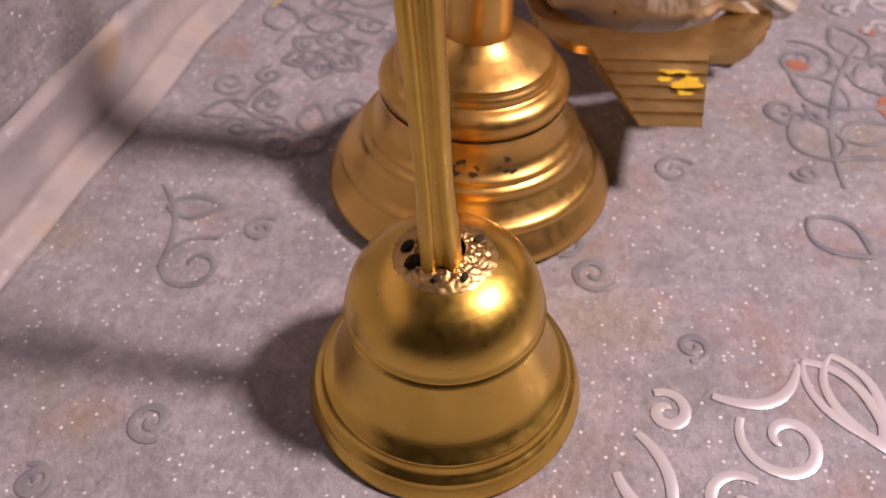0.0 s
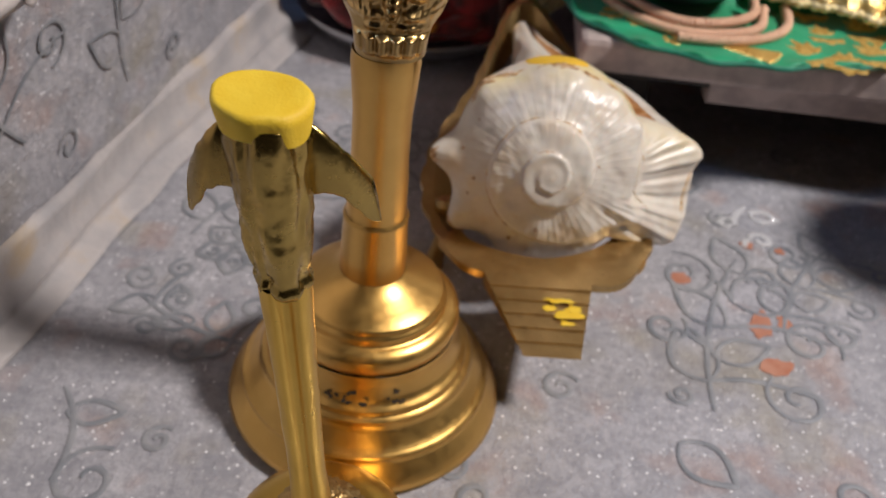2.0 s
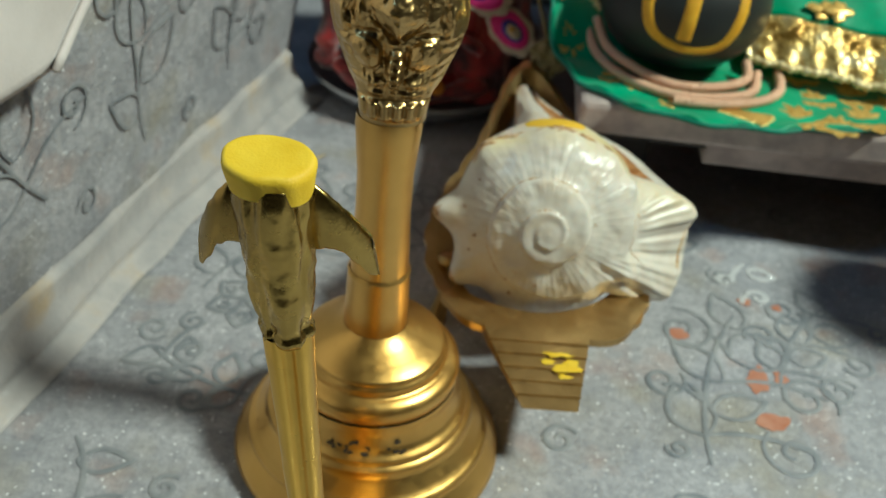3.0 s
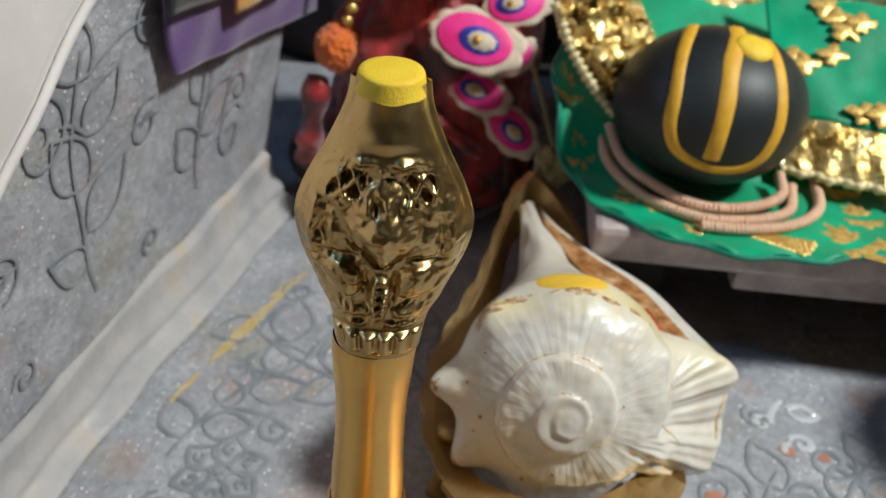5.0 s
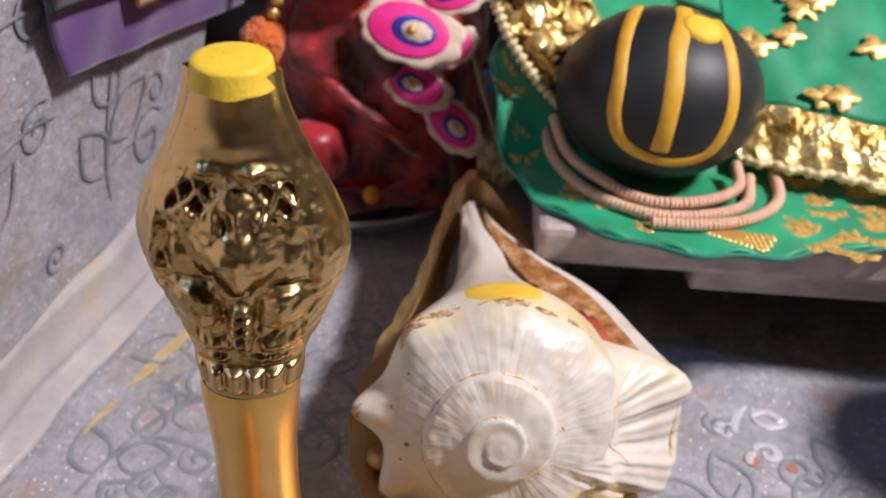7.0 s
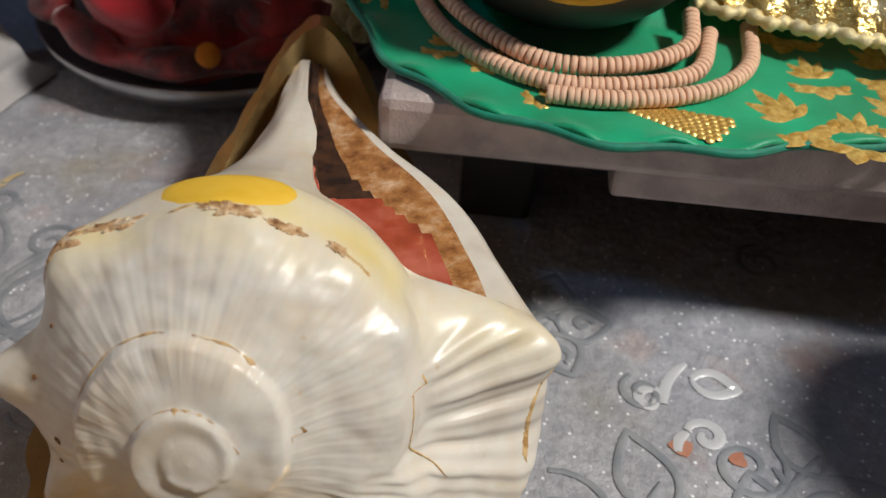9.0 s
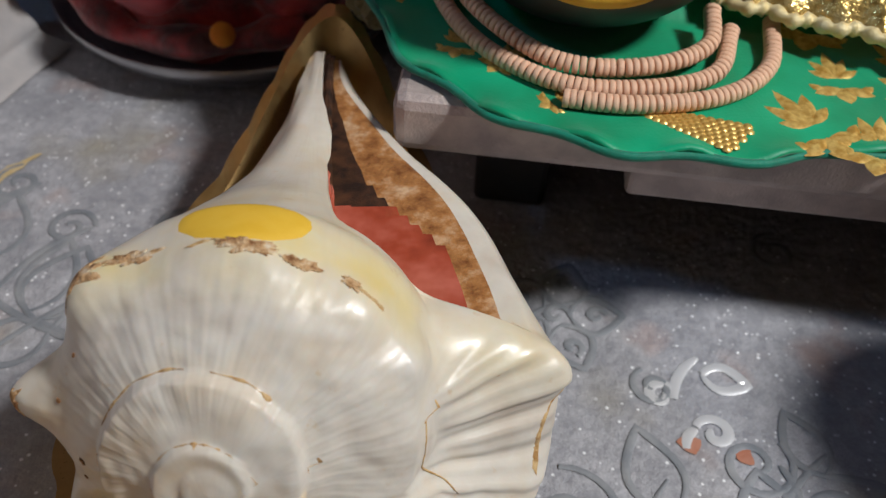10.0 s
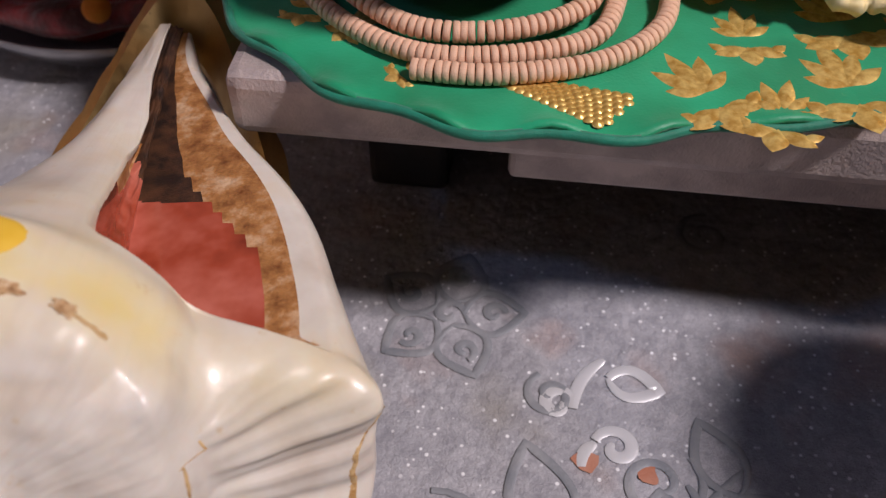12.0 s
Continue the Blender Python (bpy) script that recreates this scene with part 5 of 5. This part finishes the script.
# ---- red bundle, trim and pompom behind ----
def build_red():
    dish = thing("steel_dish", "round steel dish standing on the sheet", "dish", Matrix.Translation((0.040, 0.500, 0.001)))
    steel = brass("brushed_steel", (0.50, 0.50, 0.52), (0.38, 0.38, 0.40), 0.35)
    part("bowl", lathe("bowl", [(0.0, 0.002), (0.045, 0.002), (0.058, 0.006), (0.064, 0.012), (0.0665, 0.0150), (0.0675, 0.0150), (0.066, 0.011), (0.060, 0.004), (0.046, 0.0), (0.0, 0.0)]), steel, dish)
    bundle = thing("red_bundle", "dark red velvet cloth heaped in the steel dish", "cloth")
    velvet = Nodes("red_velvet", (0.25, 0.01, 0.012), 0.40, 0.0, Sheen_Weight=0.6)
    velvet.to(velvet.ramp(velvet.noise(45, 4), [(0.40, (0.06, 0.003, 0.006)), (0.58, (0.42, 0.014, 0.016)), (0.74, (0.66, 0.09, 0.035))]), "Base Color")
    velvet.bump(velvet.noise(300, 4), 0.5, 0.002)

    def heap(u, v):
        a = 2 * math.pi * u
        lump = 1 + 0.20 * noise.noise(Vector((math.cos(a) * 1.8, math.sin(a) * 1.8, v * 5))) + 0.09 * noise.noise(Vector((math.cos(a) * 3 + v * 6, math.sin(a) * 3, v * 9))) + 0.06 * noise.noise(Vector((math.cos(a) * 6, math.sin(a) * 6, v * 12)))
        r = 0.054 * math.cos(v * 1.5) ** 0.45 * lump
        return 0.050 + r * math.cos(a), 0.502 + r * math.sin(a), 0.012 + 0.15 * v ** 1.1
    part("velvet_mound", mesh_of("velvet_mound", *grid(150, 70, heap, wrap_u=True)), velvet.mat, bundle)
    for pts, r in (([(-0.012, 0.472, 0.020), (-0.010, 0.462, 0.040), (-0.006, 0.466, 0.070)], 0.007), ([(-0.006, 0.462, 0.026), (0.018, 0.446, 0.020), (0.050, 0.444, 0.021), (0.075, 0.452, 0.024)], 0.006),
                   ([(0.030, 0.455, 0.075), (0.050, 0.448, 0.060), (0.072, 0.446, 0.045)], 0.004)):
        part("fold", tube("fold", smooth_line(pts, 30), lambda s, r=r: r * (0.75 + 0.4 * math.sin(9 * s) ** 2), 14, 0.8), velvet.mat, bundle, "rolled red velvet fold")
    satin = Nodes("crimson_satin", (0.42, 0.02, 0.03), 0.36, 0.0, Sheen_Weight=0.3)
    bm = bmesh.new()
    bmesh.ops.create_icosphere(bm, subdivisions=4, radius=0.016)
    for v in bm.verts:
        v.co *= 1 + 0.16 * noise.noise(v.co * 90)
        v.co.z *= 0.85
    for f in bm.faces:
        f.smooth = True
    part("satin_knot", bm, satin.mat, bundle, "shiny crimson satin knot", Matrix.Translation((0.024, 0.452, 0.042)))
    part("orange_petal", lathe("orange_petal", [(0.0, 0.0012), (0.003, 0.001), (0.0042, 0.0)], 16), cloth("orange_petal_skin", (0.75, 0.22, 0.01), (0.8, 0.3, 0.02), 200), bundle, "orange marigold petal", pose(0.050, 0.4385, 0.027, 60, 10, 20))

    trim = thing("paisley_trim", "scalloped cream trim with magenta and blue paisley motifs", "trim")
    cream = cloth("cream_felt", (0.70, 0.56, 0.42), (0.78, 0.64, 0.50), 400, 0.8)
    magenta = cloth("magenta_silk", (0.85, 0.01, 0.22), (0.92, 0.04, 0.36), 150, 0.45)
    blue = cloth("royal_blue_silk", (0.02, 0.02, 0.32), (0.03, 0.04, 0.45), 150, 0.45)

    def motif(at, s, turn, right_blue):
        base = Matrix.Translation(at) @ Matrix.Rotation(radians(58), 4, "X") @ Matrix.Rotation(turn, 4, "Z")
        n = 60

        def outline(k, grow, lobes):
            a = 2 * math.pi * k / n
            r = s * grow * (1 + 0.22 * math.cos(a)) * (1 + lobes * abs(math.sin(4.5 * a)))
            return r * 1.35 * math.cos(a), r * 0.85 * math.sin(a)

        def plate(name, grow, lobes, z0, z1, mat, shift=0.0):
            vs = [(shift * s, 0, z1)]
            for z, g in ((z1, 0.9), (z1 * 0.6 + z0 * 0.4, 1.0), (z0, 1.0)):
                for k in range(n):
                    x, y = outline(k, grow * g, lobes)
                    vs.append((x + shift * s, y, z))
            fs = [(0, 1 + k, 1 + (k + 1) % n) for k in range(n)]
            fs += [(1 + i * n + k, 1 + (i + 1) * n + k, 1 + (i + 1) * n + (k + 1) % n, 1 + i * n + (k + 1) % n) for i in range(2) for k in range(n)]
            part(name, mesh_of(name, vs, fs), mat, trim, "", base)
        plate("cream_scallop", 1.0, 0.12, -0.0008, 0.0006, cream)
        plate("magenta_petal", 0.84, 0.0, 0.0002, 0.0014, magenta, -0.04)
        plate("blue_petal", 0.46, 0.0, 0.0008, 0.0019, blue, 0.22 if right_blue else -0.15)
        plate("cream_centre", 0.30, 0.1, 0.0012, 0.0025, cream, 0.34 if right_blue else -0.02)
        part("gold_dot", lathe("gold_dot", [(0.14 * s, 0), (0.12 * s, 0.001), (0, 0.0014)], 14), GOLD, trim, "", base @ Matrix.Translation((0.3 * s if right_blue else 0, 0, 0.0024)))
    for at, s, turn, rb in (((0.0440, 0.458, 0.1250), 0.0120, 0.3, True), ((0.0620, 0.450, 0.1000), 0.0150, -0.25, True), ((0.0665, 0.449, 0.0760), 0.0105, -0.35, False), ((0.0830, 0.445, 0.0610), 0.0105, -0.75, True), ((0.0800, 0.458, 0.1130), 0.0110, 0.2, False), ((0.0820, 0.452, 0.0900), 0.0080, 0.6, False)):
        motif(Vector(at), s, turn, rb)
    tassel = cloth("olive_tassel", (0.20, 0.17, 0.06), (0.32, 0.26, 0.12), 300, 0.7)
    knot = thing("olive_tassel", "olive gold thread tassel hanging behind the conch", "tassel")
    bm = bmesh.new()
    bmesh.ops.create_icosphere(bm, subdivisions=4, radius=0.0085)
    for v in bm.verts:
        v.co *= 1 + 0.35 * noise.noise(v.co * 330)
    part("tuft", bm, tassel, knot, at=Matrix.Translation((0.103, 0.415, 0.0585)))
    part("cord", tube("cord", smooth_line([(0.103, 0.415, 0.062), (0.098, 0.432, 0.075), (0.092, 0.446, 0.090)], 16), 0.0011, 7), tassel, knot)

    pom = thing("pompom", "fluffy orange pompom on a gold bead string", "pompom")
    orange = cloth("orange_wool", (0.80, 0.13, 0.004), (0.86, 0.20, 0.008), 260, 0.9, 0, 0.6, 0.8)
    bm = bmesh.new()
    bmesh.ops.create_icosphere(bm, subdivisions=5, radius=0.0115)
    for v in bm.verts:
        v.co *= 1 + 0.10 * noise.noise(v.co * 500) + 0.06 * noise.noise(v.co * 180)
    part("wool_ball", bm, orange, pom, at=Matrix.Translation((0.004, 0.468, 0.085)))
    bead = lathe("gold_bead", [(0.0003, -0.003), (0.0021, -0.0021), (0.003, 0), (0.0021, 0.0021), (0.0003, 0.003)], 12)
    bead.materials.append(GOLD)
    for k in range(9):
        part("gold_bead", bead, GOLD, pom, "", Matrix.Translation((0.008 + 0.0020 * k, 0.466, 0.0985 + 0.0058 * k)))


# ---- cloths on the upright side ----
def build_drapes():
    purple = cloth("purple_silk", (0.075, 0.022, 0.15), (0.11, 0.03, 0.20), 60, 0.5, 0, 0.5, 0.2)
    drape = thing("purple_drape", "purple silk drape with a black and amber border, hanging", "drape")
    black = cloth("black_silk", (0.012, 0.010, 0.014), (0.02, 0.016, 0.02), 80, 0.5)
    amber = cloth("amber_silk", (0.62, 0.26, 0.02), (0.70, 0.36, 0.05), 80, 0.5)

    def strip(name, top, low, mat, lift):
        # top(u), low(u): (y, z) on the upright side
        def f(u, v):
            (y1, z1), (y2, z2) = low(u), top(u)
            y, z = y1 + (y2 - y1) * v, z1 + (z2 - z1) * v
            return wall_x(y, z) + lift + 0.0006 * math.sin(u * 9 + v) + 0.0012 * bumpy(y, z, 50), y, z
        ob = part(name, mesh_of(name, *grid(50, 24, f)), mat, drape)
        m = ob.modifiers.new("thickness", "SOLIDIFY")
        m.thickness = 0.0015
    strip("purple_band", lambda u: (0.352 + 0.135 * u, 0.148 - 0.026 * u), lambda u: (0.362 + 0.135 * u, 0.115 - 0.024 * u), purple, 0.007)
    strip("black_band", lambda u: (0.345 + 0.150 * u, 0.225), lambda u: (0.352 + 0.140 * u, 0.139 - 0.022 * u), black, 0.010)
    strip("amber_patch", lambda u: (0.380 + 0.06 * u, 0.20), lambda u: (0.393 + 0.05 * u, 0.126 - 0.004 * u), amber, 0.014)
    white = cloth("white_cotton", (0.66, 0.60, 0.58), (0.74, 0.68, 0.66), 50, 0.8, 0, 0.3, 0.2)
    hang = thing("white_drape", "plain white cotton hanging over the upright side", "drape")

    def g(u, v):
        y = 0.10 + (0.155 + 0.052 * v) * u
        z = 0.113 + 0.105 * v
        y = 0.05 + (0.205 + (z - 0.113) * 1.10) * u
        return wall_x(y, z) + 0.010 + 0.002 * bumpy(y, z, 30), y, z
    hem = [Vector(g(1.0, k / 30)) + Vector((0.0012, 0, 0)) for k in range(31)]
    part("cotton_hem", tube("cotton_hem", hem, 0.0014, 8), white, hang, "rolled cotton hem")
    ob = part("cotton", mesh_of("cotton", *grid(40, 30, g)), white, hang)
    m = ob.modifiers.new("thickness", "SOLIDIFY")
    m.thickness = 0.002


def build_shadow_pot():
    # Added out of view at the right, only to throw a round shadow.
    pot = thing("shadow_pot", "unseen round pot added to cast the round shadow on the sheet", "pot", Matrix.Translation((0.325, 0.297, 0.001)) @ Matrix.Diagonal((1.1, 1.1, 1.35, 1)))
    part("belly", lathe("belly", [(0.0, 0.0), (0.022, 0.0), (0.032, 0.012), (0.038, 0.03), (0.037, 0.05), (0.030, 0.068), (0.022, 0.078), (0.022, 0.086), (0.030, 0.096), (0.031, 0.098), (0.028, 0.097), (0.020, 0.086)]), BRASS, pot)


build_floor()
build_wall()
build_border()
build_room()
build_prints()
build_back_bell()
build_front_bell()
build_conch()
build_stand()
build_table()
build_cloth()
build_ball()
build_necklace()
build_gold_robe()
build_red()
build_drapes()
build_shadow_pot()
